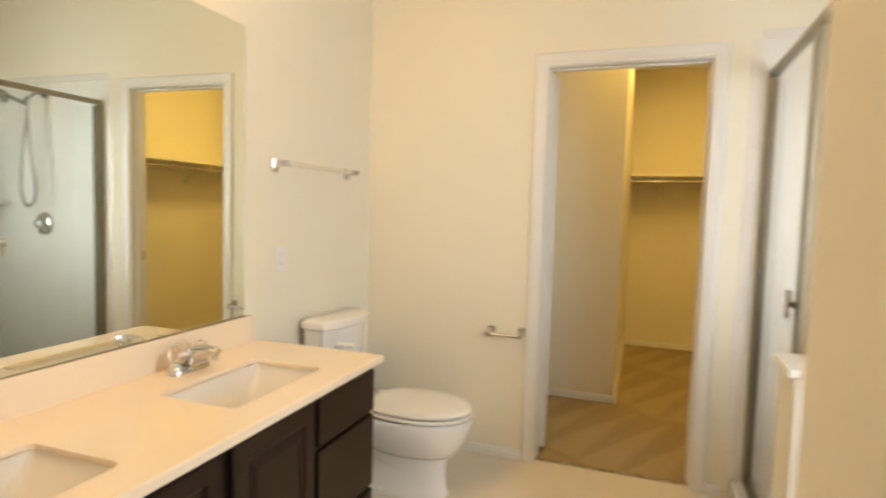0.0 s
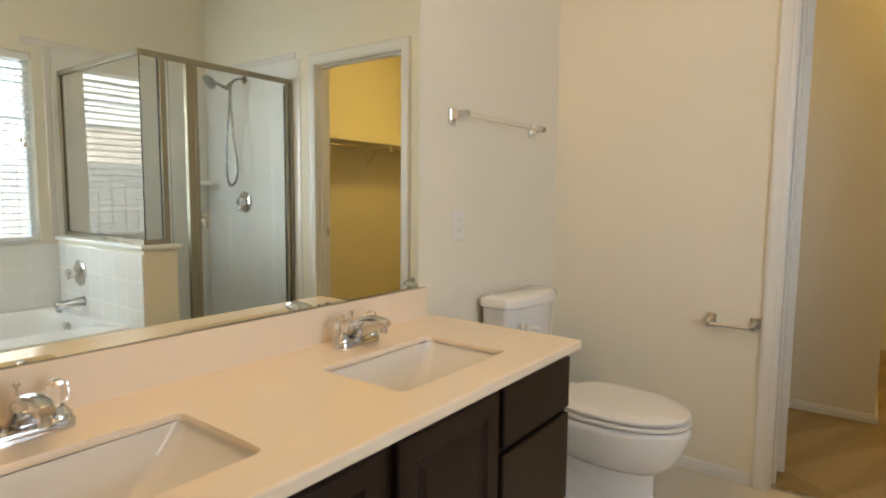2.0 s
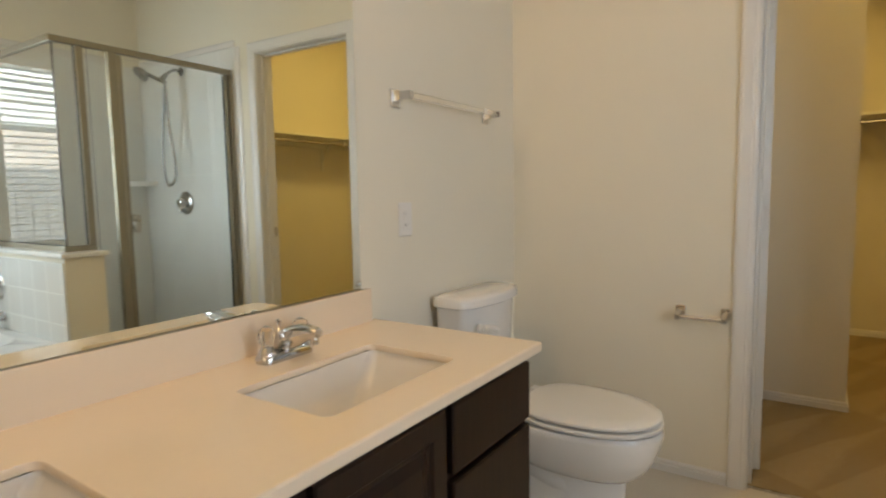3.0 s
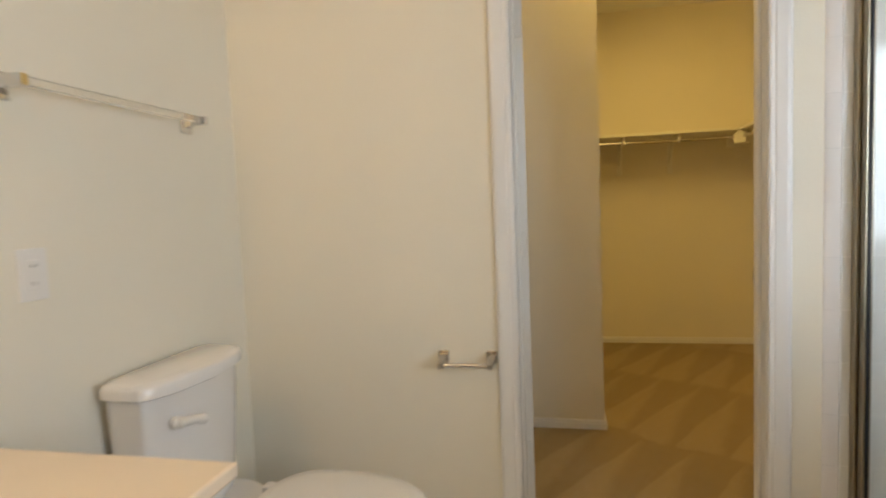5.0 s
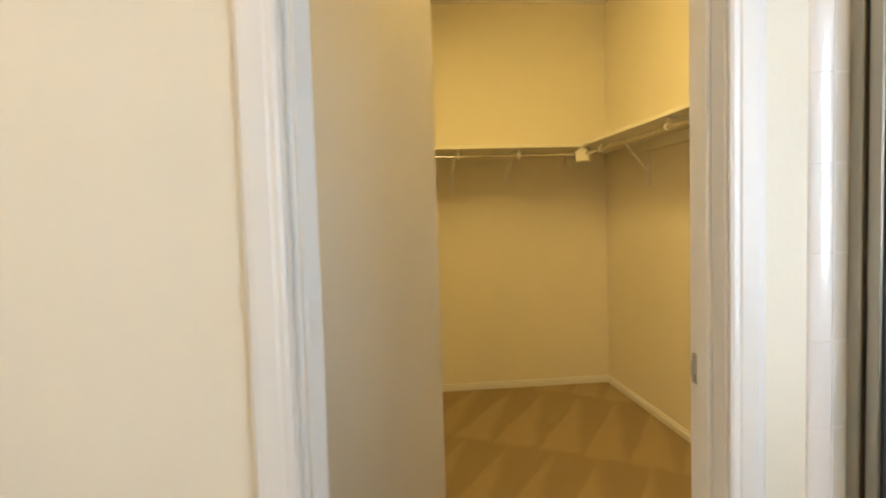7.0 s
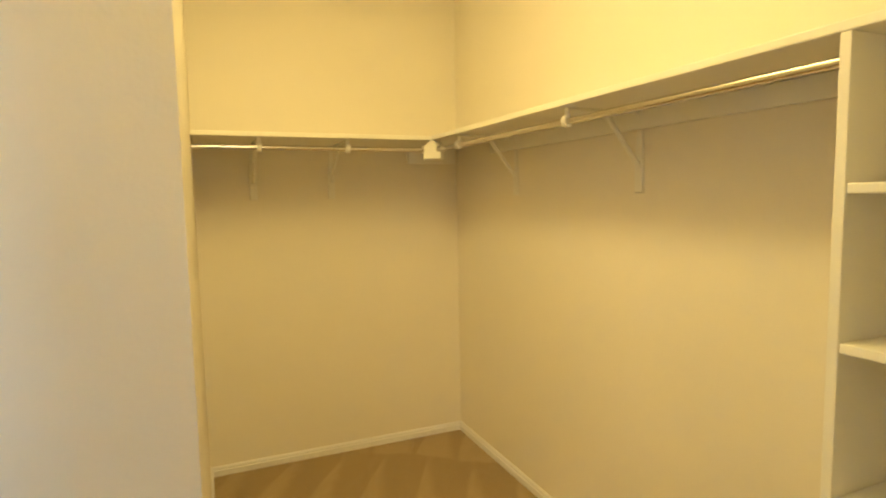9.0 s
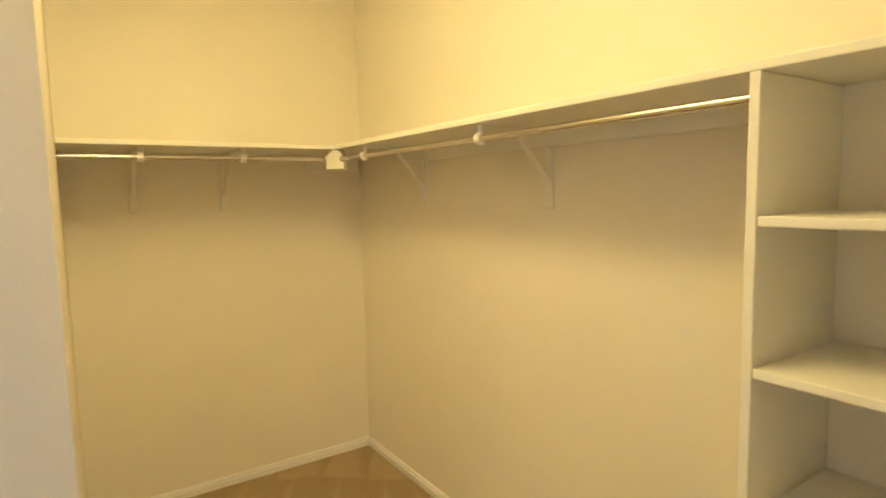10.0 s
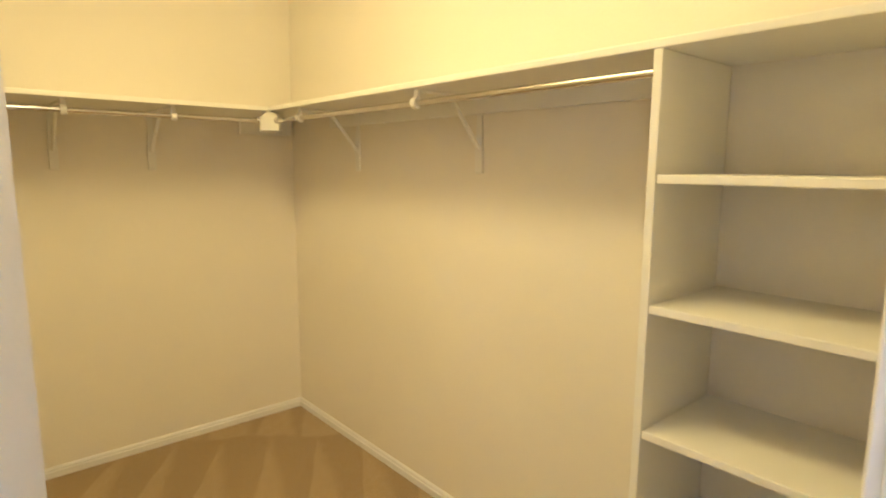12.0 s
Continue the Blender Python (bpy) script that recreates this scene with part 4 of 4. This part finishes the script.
# ---- bathroom: window, blind and what lies outside ----
def window_unit():
    w = thing("window_1", (EX + 0.07, (WY0 + WY1) / 2, WZ0), "white vinyl fixed window above the tub", "window", kind="structure")
    x0, x1 = EX + 0.070, EX + 0.125
    f = 0.026
    bm = bmesh.new()
    box(bm, x0, WY0, WZ0, x1, WY0 + f, WZ1, 0.003)
    box(bm, x0, WY1 - f, WZ0, x1, WY1, WZ1, 0.003)
    box(bm, x0, WY0 + f + 0.0005, WZ0, x1, WY1 - f - 0.0005, WZ0 + f, 0.003)
    box(bm, x0, WY0 + f + 0.0005, WZ1 - f, x1, WY1 - f - 0.0005, WZ1, 0.003)
    part("window_frame", bm, M_BLIND, w)
    for z0, z1 in ((WZ0 + f - 0.01, WZ1 - f + 0.01),):
        p = part("pane", boxed(x0 + 0.020, WY0 + f - 0.01, z0, x0 + 0.025, WY1 - f + 0.01, z1), M_PANE, w)
        p.visible_shadow = False
    part("window_sill", boxed(EX - 0.018, WY0 - 0.002, WZ0 - 0.006, x0 - 0.001, WY1 + 0.002, WZ0 + 0.006, 0.004), M_TRIM, w)
    return w


def window_blind():
    b = thing("window_blind", (EX + 0.035, (WY0 + WY1) / 2, WZ1), "white horizontal slat blind, lowered with the slats tilted open", "blind")
    ya, yb, xc = WY0 + 0.008, WY1 - 0.006, EX + 0.029
    part("head_rail", boxed(xc - 0.026, ya, WZ1 - 0.048, xc + 0.026, yb, WZ1 - 0.002, 0.003), M_BLIND, b)
    part("bottom_rail", boxed(xc - 0.025, ya, WZ0 + 0.010, xc + 0.025, yb, WZ0 + 0.030, 0.004), M_BLIND, b)
    tilt = radians(3)
    n = 26
    slat = None
    for k in range(n):
        z = WZ0 + 0.052 + k * (WZ1 - WZ0 - 0.115) / (n - 1)
        if slat is None:
            bm = bmesh.new()
            rings = []
            for y in (ya, yb):
                up = [Vector((0.0235 * s, y, 0.0032 * (1 - s * s) + 0.0013)) for s in (-1, -0.5, 0, 0.5, 1)]
                lo = [Vector((0.0235 * s, y, 0.0032 * (1 - s * s) - 0.0013)) for s in (1, 0.5, 0, -0.5, -1)]
                rings.append(up + lo)
            loft(bm, rings)
            slat = part("slat", bm, M_SLAT, b)
            ob = slat
        else:
            ob = new("slat", slat.data)
            ob.parent, ob.matrix_parent_inverse = b, b.matrix_basis.inverted()
        ob.matrix_basis = Matrix.Translation((xc, 0, z)) @ Matrix.Rotation(tilt, 4, "Y")
    for y in (ya + 0.13, (ya + yb) / 2, yb - 0.13):
        bm = bmesh.new()
        sweep(bm, [(xc - 0.0265, y, WZ0 + 0.03), (xc - 0.0265, y, WZ1 - 0.05)], 0.0012, 6)
        part("ladder_cord", bm, M_BLIND, b)
    for dy, low in ((-0.072, 1.525), (-0.052, 1.50)):
        bm = bmesh.new()
        sweep(bm, [(xc - 0.034, yb - 0.06, WZ1 - 0.05), (xc - 0.036, yb + dy, low)], 0.0012, 6)
        cord = part("pull_cord", bm, M_SLAT, b, "thin white pull cord")
        bm = bmesh.new()
        lathe(bm, (xc - 0.036, yb + dy, low + 0.005), (0, 0, -1), ((0, 0.003), (0.010, 0.006), (0.032, 0.0075), (0.038, 0.003)), 10)
        part("tassel", bm, M_FRAME, cord, "small dark tassel", True)
    return b


def brick_wall_material():
    m, nt, p = mat("far_brickwork")
    L = nt.links.new
    geo = nt.nodes.new("ShaderNodeNewGeometry")
    sep = nt.nodes.new("ShaderNodeSeparateXYZ")
    com = nt.nodes.new("ShaderNodeCombineXYZ")
    L(geo.outputs["Position"], sep.inputs[0])
    L(sep.outputs["Y"], com.inputs["X"])
    L(sep.outputs["Z"], com.inputs["Y"])
    br = node(nt, "ShaderNodeTexBrick", Color1=(0.62, 0.53, 0.47, 1), Color2=(0.50, 0.42, 0.37, 1), Mortar=(0.58, 0.55, 0.50, 1), Scale=1.0, Mortar_Size=0.006, Brick_Width=0.21, Row_Height=0.075)
    L(com.outputs[0], br.inputs["Vector"])
    n1 = node(nt, "ShaderNodeTexNoise", Scale=9.0, Detail=4.0)
    mr = node(nt, "ShaderNodeMapRange", To_Min=0.75, To_Max=1.25)
    L(n1.outputs["Fac"], mr.inputs["Value"])
    hsv = nt.nodes.new("ShaderNodeHueSaturation")
    L(br.outputs["Color"], hsv.inputs["Color"])
    L(mr.outputs[0], hsv.inputs["Value"])
    L(hsv.outputs[0], p.inputs["Base Color"])
    p.inputs["Roughness"].default_value = 0.9
    return m


def outside():
    g = -0.35
    wall("ground", "z", g - 0.2, g, (-400.0, 400.0), (-400.0, 400.0), material=M_LAWN, label="mown lawn between the houses")
    f = thing("fence", (4.4, 0, g), "weathered grey board fence between the houses, coloured as if shaded", "fence")
    for z in (g + 0.35, g + 1.4):
        part("rail", boxed(4.425, -9.0, z, 4.465, 5.0, z + 0.09), M_FENCE, f)
    board = None
    for k in range(98):
        y = -9.0 + k * 0.143
        if board is None:
            board = part("board", boxed(4.4, -9.0, g + 0.01, 4.42, -9.0 + 0.138, g + 1.85, 0.003, 1), M_FENCE, f)
        else:
            o = new("board", board.data)
            o.parent, o.matrix_parent_inverse = f, f.matrix_basis.inverted()
            o.matrix_basis = Matrix.Translation((0, k * 0.143, 0.012 * math.sin(k * 2.3)))
    h = thing("neighbour_house", (7.0, -2.0, g), "buff brick house with white siding above and a grey roof", "house")
    part("wall", boxed(7.0, -14.0, g, 15.0, 4.5, 2.20), brick_wall_material(), h, "buff brick wall")
    part("frieze_board", boxed(6.965, -14.05, 2.205, 15.0, 4.55, 2.40), M_SIDING, h, "white frieze board")
    upper = part("upper_wall", boxed(7.02, -14.0, 2.405, 15.0, 4.5, 4.30), M_SIDING, h, "white upper wall")
    lap = None
    for k in range(13):
        if lap is None:
            bm = bmesh.new()
            loft(bm, [[Vector((7.018, y, 2.41)), Vector((6.985, y, 2.41)), Vector((7.008, y, 2.555)), Vector((7.018, y, 2.555))] for y in (-14.0, 4.5)])
            lap = part("lap_board", bm, M_SIDING, upper)
        else:
            o = new("lap_board", lap.data)
            o.parent = upper
            o.matrix_basis = Matrix.Translation((0, 0, 0.146 * k))
    part("soffit", boxed(6.45, -14.5, 4.305, 15.5, 5.0, 4.36), M_SIDING, h, "white soffit")
    part("fascia", boxed(6.42, -14.5, 4.31, 6.448, 5.0, 4.52), M_SIDING, h, "white fascia board")
    bm = bmesh.new()
    loft(bm, [[Vector((6.35, y, 4.50)), Vector((15.6, y, 4.50)), Vector((11.0, y, 7.0))] for y in (-14.6, 5.1)])
    part("roof", bm, M_ROOF, h, "grey shingle roof")
    for y in (-3.2, 1.2):
        win = part("window", boxed(6.97, y - 0.5, 0.75, 6.999, y + 0.5, 2.05, 0.004, 1), M_SIDING, h, "white framed window")
        for z0, z1 in ((0.82, 1.38), (1.42, 1.98)):
            part("pane", boxed(6.962, y - 0.43, z0, 6.9695, y + 0.43, z1), M_PANE, win)


window_unit()
window_blind()
outside()


# ---- closet ----
SZ0, SZ1 = 1.660, 1.679          # wall shelf, underside and top
SFX, SFY = 1.096, 5.490          # front edges of the two shelf runs
ROD_Z, ROD_X, ROD_Y, ROD_R = 1.618, 1.134, 5.547, 0.0105
UY = 3.604                       # end of the shelf tower
BRACKETS_BACK = (0.314, 0.703)
BRACKETS_SIDE = (4.448, 5.256)


def closet_shelf(name, a, cleats, label):
    s = thing(name, (a[0], a[1], SZ0), label, "shelf", "closet shelves")
    part("board", boxed(a[0], a[1], SZ0, a[2], a[3], SZ1, 0.0025), M_SHELF, s)
    for c in cleats:
        part("cleat", boxed(*c, 0.002), M_SHELF, s, "painted wooden cleat")
    return s


def closet_rod(ends, label):
    r = thing("closet_rod", ends[0], label, "closet rod", "closet rods")
    bm = bmesh.new()
    sweep(bm, ends, ROD_R, 18)
    part("tube", bm, M_ROD, r, smooth=True)
    return r


def shelf_bracket(along, wall_at, rod_at, on_back, label):
    """A pressed-steel shelf and rod bracket: wall strap, arm under the shelf, curved brace and a hook round the rod."""
    b = thing("shelf_bracket", (along, wall_at, 1.38) if on_back else (wall_at, along, 1.38), label, "shelf bracket", "closet shelf brackets")

    def at(d, z, w=0.0):
        return Vector((along + w, wall_at - d, z)) if on_back else Vector((wall_at - d, along + w, z))

    reach = wall_at - rod_at
    bm = bmesh.new()
    loft(bm, [[at(0.001, 1.390, -0.019), at(0.001, 1.390, 0.019), at(0.010, 1.393, 0.017), at(0.010, 1.393, -0.017)], [at(0.001, 1.475, -0.019), at(0.001, 1.475, 0.019), at(0.011, 1.475, 0.017), at(0.011, 1.475, -0.017)],
              [at(0.001, SZ0 - 0.045, -0.012), at(0.001, SZ0 - 0.045, 0.012), at(0.006, SZ0 - 0.045, 0.011), at(0.006, SZ0 - 0.045, -0.011)], [at(0.001, SZ0 - 0.001, -0.010), at(0.001, SZ0 - 0.001, 0.010), at(0.005, SZ0 - 0.001, 0.009), at(0.005, SZ0 - 0.001, -0.009)]])
    part("wall_strap", bm, M_SHELF, b)
    bm = bmesh.new()
    loft(bm, [[at(0.006, SZ0 - 0.012, -0.010), at(0.006, SZ0 - 0.012, 0.010), at(0.006, SZ0 - 0.001, 0.010), at(0.006, SZ0 - 0.001, -0.010)], [at(reach + 0.004, SZ0 - 0.008, -0.009), at(reach + 0.004, SZ0 - 0.008, 0.009), at(reach + 0.004, SZ0 - 0.001, 0.009), at(reach + 0.004, SZ0 - 0.001, -0.009)]])
    part("arm", bm, M_SHELF, b)
    bm = bmesh.new()
    pts = []
    for k in range(9):
        u = k / 8
        pts.append(at(0.008 + (reach * 0.48) * u, 1.478 + (SZ0 - 0.012 - 1.478) * u))
    sweep(bm, pts, 0.006, 8, [0.011] + [0.0085] * 7 + [0.010])
    part("brace", bm, M_SHELF, b, smooth=True)
    bm = bmesh.new()
    ring = []
    for k in range(10):
        a = radians(75 + 25 * k)
        ring.append(at(reach - (ROD_R + 0.005) * math.cos(a) * 1.0, ROD_Z + (ROD_R + 0.005) * math.sin(a)))
    rings = []
    for j, p in enumerate(ring):
        c = at(reach, ROD_Z)
        d = (p - c).normalized() * 0.0035
        side = Vector((0.010, 0, 0)) if on_back else Vector((0, 0.010, 0))
        rings.append([p - d - side, p - d + side, p + d + side, p + d - side])
    loft(bm, rings)
    box_at = at(reach, ROD_Z + ROD_R + 0.004)
    sx, sy = (0.009, 0.004) if on_back else (0.004, 0.009)
    box(bm, box_at.x - sx, box_at.y - sy, box_at.z, box_at.x + sx, box_at.y + sy, SZ0 - 0.007, 0.001, 1)
    part("hook", bm, M_PLASTIC, b, "white rod hook")
    return b


def corner_block():
    c = thing("rod_corner_block", (1.12, 5.47, 1.6), "white corner block that joins the two closet rods", "rod connector")
    x0, y0 = SFX + 0.004, SFY + 0.004
    bm = bmesh.new()
    rings = []
    for z, w, i in ((1.570, 0.040, 0.003), (1.573, 0.043, 0.0), (1.632, 0.043, 0.0), (1.645, 0.030, 0.001), (SZ0 - 0.001, 0.010, 0.002)):
        fx, fy = x0 + i, y0 + i
        k = w * 0.7071
        rings.append([Vector(p) for p in ((fx - k, fy + k, z), (fx, fy, z), (fx + k, fy - k, z), (fx + k + 0.022, fy - k + 0.018, z), (x0 + 0.085, y0 + 0.085, z), (fx - k + 0.018, fy + k + 0.048, z))])
    loft(bm, rings)
    bmesh.ops.bevel(bm, geom=[e for e in bm.edges if abs(e.verts[0].co.z - e.verts[1].co.z) > 0.02], offset=0.004, segments=2, affect="EDGES", profile=0.5)
    part("block", bm, M_SHELF, c)
    for ax, p in (((-1, 0, 0), (x0 - 0.018, ROD_Y, ROD_Z)), ((0, -1, 0), (ROD_X, y0 - 0.012, ROD_Z))):
        bm = bmesh.new()
        lathe(bm, p, ax, ((0, 0.019), (0.008, 0.019), (0.016, 0.015), (0.018, 0.0125)), 20)
        part("socket", bm, M_SATIN, c, "metal rod socket", True)
    return c


def shelf_tower():
    t = thing("shelf_tower", (1.26, 3.3, CARPET_Z), "off-white built-in closet shelf tower with open shelves", "shelf unit")
    yb = NB + 0.003
    for a, b in ((UY - 0.020, UY), (yb, yb + 0.019)):
        part("side_panel", boxed(SFX - 0.001, a, CARPET_Z, CE - 0.001, b, SZ0 - 0.001, 0.002), M_SHELF, t)
    for z in (1.402, 1.119, 0.829, 0.539, 0.250):
        part("shelf", boxed(SFX + 0.002, yb + 0.0195, z - 0.019, CE - 0.002, UY - 0.0205, z, 0.0025), M_SHELF, t)
    return t


def closet_lamp():
    x, y = 0.262, 4.27
    l = thing("closet_ceiling_lamp", (x, y, H), "long flush ceiling light with a frosted lens, lit", "ceiling lamp")
    part("base", boxed(x - 0.17, y - 0.61, H - 0.034, x + 0.17, y + 0.61, H - 0.0005, 0.004), M_PLASTIC, l)
    bm = bmesh.new()
    arc = [(math.cos(radians(a)) * 0.19, -0.035 - math.sin(radians(a)) * 0.052) for a in range(0, 181, 15)]
    loft(bm, [[Vector((x + dx, yy, H + dz)) for dx, dz in arc] for yy in (y - 0.60, y + 0.60)])
    d = part("lens", bm, M_DOME, l, "lit frosted wraparound lens", True)
    d.visible_shadow = False
    for s in (-1, 1):
        part("end_cap", boxed(x - 0.193, y + s * 0.607 - 0.006, H - 0.089, x + 0.193, y + s * 0.607 + 0.006, H - 0.0345, 0.003), M_PLASTIC, l)
    return l


closet_shelf("closet_shelf", (RX + 0.001, SFY, CE - 0.001, CN - 0.001), [(1.128, CN - 0.020, SZ0 - 0.086, CE - 0.020, CN - 0.001, SZ0 - 0.0005)], "off-white painted wall shelf along the closet back")
closet_shelf("closet_shelf", (SFX, NB + 0.003, CE - 0.001, SFY - 0.0006), [(CE - 0.019, UY + 0.001, SZ0 - 0.060, CE - 0.001, SFY - 0.001, SZ0 - 0.0005)], "off-white painted wall shelf running over the shelf tower")
closet_rod([(RX + 0.001, ROD_Y, ROD_Z), (SFX - 0.022, ROD_Y, ROD_Z)], "brushed metal closet rod under the back shelf")
closet_rod([(ROD_X, UY + 0.001, ROD_Z), (ROD_X, SFY - 0.018, ROD_Z)], "brushed metal closet rod beside the shelf tower")
corner_block()
for x in BRACKETS_BACK:
    shelf_bracket(x, CN, ROD_Y, True, "off-white steel shelf and rod bracket on the back wall")
for y in BRACKETS_SIDE:
    shelf_bracket(y, CE, ROD_X, False, "off-white steel shelf and rod bracket on the side wall")
shelf_tower()
closet_lamp()


# ---- wall tiles, piece by piece ----
TP, TG = 0.1586, 0.0015      # pitch and joint
TILE_MESHES = {}


def tile_mesh(w, h, material):
    key = (round(w, 3), round(h, 3), material.name)
    if key not in TILE_MESHES:
        bm = bmesh.new()
        e, t = 0.0016, 0.0085
        rings = [[Vector((sx * (w / 2 - i), sy * (h / 2 - i), z)) for sx, sy in ((-1, -1), (1, -1), (1, 1), (-1, 1))] for i, z in ((0, 0), (0, t - e), (e * 0.4, t - e * 0.4), (e * 1.4, t))]
        loft(bm, rings, cap_first=False)
        me = bpy.data.meshes.new("tile")
        bm.to_mesh(me)
        bm.free()
        me.materials.append(material)
        TILE_MESHES[key] = me
    return TILE_MESHES[key]


def cuts(a, b, through_at):
    """Joint lines of the tile grid between a and b."""
    k = math.ceil((a - through_at) / TP + 1e-6)
    out = [a]
    while through_at + k * TP < b - 0.004:
        if through_at + k * TP > a + 0.004:
            out.append(through_at + k * TP)
        k += 1
    return out + [b]


def tile_field(name, label, origin, u, n, us, vs, material, holes=None, grout=True):
    """Tiles on a wall: origin, the wall's direction u, its normal n, joint lines along u and up."""
    u, n, v = Vector(u), Vector(n), Vector((0, 0, 1))
    o = Vector(origin)
    t = thing(name, o, label, "wall tiles", kind="structure")
    bm = bmesh.new()
    a, b = o + u * us[0] + v * vs[0], o + u * us[-1] + v * vs[-1]
    lo = [min(p, q) for p, q in zip(a + n * 0.0004, b + n * 0.0088)]
    hi = [max(p, q) for p, q in zip(a + n * 0.0004, b + n * 0.0088)]
    box(bm, *lo, *hi)
    part("grout", bm, M_GROUT, t, "pale grout between the tiles")
    m = Matrix((u, n.cross(u), n)).transposed().to_4x4()
    for i in range(len(us) - 1):
        for j in range(len(vs) - 1):
            w, h = us[i + 1] - us[i] - TG, vs[j + 1] - vs[j] - TG
            ob = new("tile", tile_mesh(w, h, material))
            ob.parent, ob.matrix_parent_inverse = t, t.matrix_basis.inverted()
            ob.matrix_basis = Matrix.Translation(o + u * (us[i] + us[i + 1]) / 2 + v * (vs[j] + vs[j + 1]) / 2 + n * 0.0006) @ m
    return t


ZL = cuts(0.086, 2.113, 1.003)
tile_field("tile_shower_back", "glossy white square tiles on the shower wall", (0, NY, 0), (1, 0, 0), (0, -1, 0), cuts(0.6496, EX - 0.010, 0.807), ZL, M_TILE)
tile_field("tile_shower_side", "glossy white square tiles on the outer shower wall", (EX, 0, 0), (0, 1, 0), (-1, 0, 0), cuts(1.842, NY - 0.010, NY - 0.010), ZL, M_TILE)
tile_field("tile_tub_side", "glossy white square tiles under the window", (EX, 0, 0), (0, 1, 0), (-1, 0, 0), cuts(0.352, PS - 0.010, PS - 0.010), cuts(TUB_Z, 0.850, 0.850 - TP), M_TILE)
tile_field("tile_low_wall", "glossy white square tiles on the low wall", (0, PS, 0), (1, 0, 0), (0, -1, 0), cuts(PW + 0.004, EX - 0.010, 0.807), cuts(TUB_Z - 0.02, 0.849, 0.850 - TP), M_TILE)


def bullnose(name, label, runs):
    """Narrow rounded edge tiles along the border of a tiled field."""
    t = thing(name, (0.6, NY, 1.0), label, "wall tiles", kind="structure")
    made = {}
    for place, u, n, width, length in runs:
        key = (round(width, 3), round(length, 3))
        if key not in made:
            bm = bmesh.new()
            prof = [((width - TG) * (1 - math.cos(radians(a))), 0.0094 * math.sin(radians(a))) for a in range(0, 91, 10)] + [(width - TG, 0.0)]
            loft(bm, [[Vector((a, y, b)) for a, b in prof] for y in (0.0, length - 0.0005)])
            bmesh.ops.recalc_face_normals(bm, faces=bm.faces)
            me = bpy.data.meshes.new("edge_tile")
            bm.to_mesh(me)
            bm.free()
            me.materials.append(M_BULLNOSE)
            made[key] = me
        u, n = Vector(u), Vector(n)
        ob = new("edge_tile", made[key])
        ob.parent, ob.matrix_parent_inverse = t, t.matrix_basis.inverted()
        ob.matrix_basis = Matrix.Translation(place) @ Matrix((u, n.cross(u), n)).transposed().to_4x4()
    return t


side = []
for a, b in zip(ZL, ZL[1:]):
    side.append(((0.6065, NY, a), (1, 0, 0), (0, -1, 0), 0.043, b - a))
for x in cuts(0.6496, EX - 0.010, 0.807)[:-1]:
    side.append(((x, NY, 2.113 + 0.046), (0, 0, -1), (0, -1, 0), 0.046, min(TP, EX - 0.010 - x)))
for a, b in zip(ZL, ZL[1:]):
    if b > 0.9:
        side.append(((EX, 1.842, max(a, 0.876)), (0, -1, 0), (-1, 0, 0), 0.043, b - max(a, 0.876)))
for y in cuts(1.842, NY - 0.010, NY - 0.010)[:-1]:
    side.append(((EX, y, 2.113 + 0.046), (0, 0, -1), (-1, 0, 0), 0.046, min(TP, NY - 0.010 - y)))
bullnose("tile_edge_shower", "rounded almond edge tiles beside the shower", side)
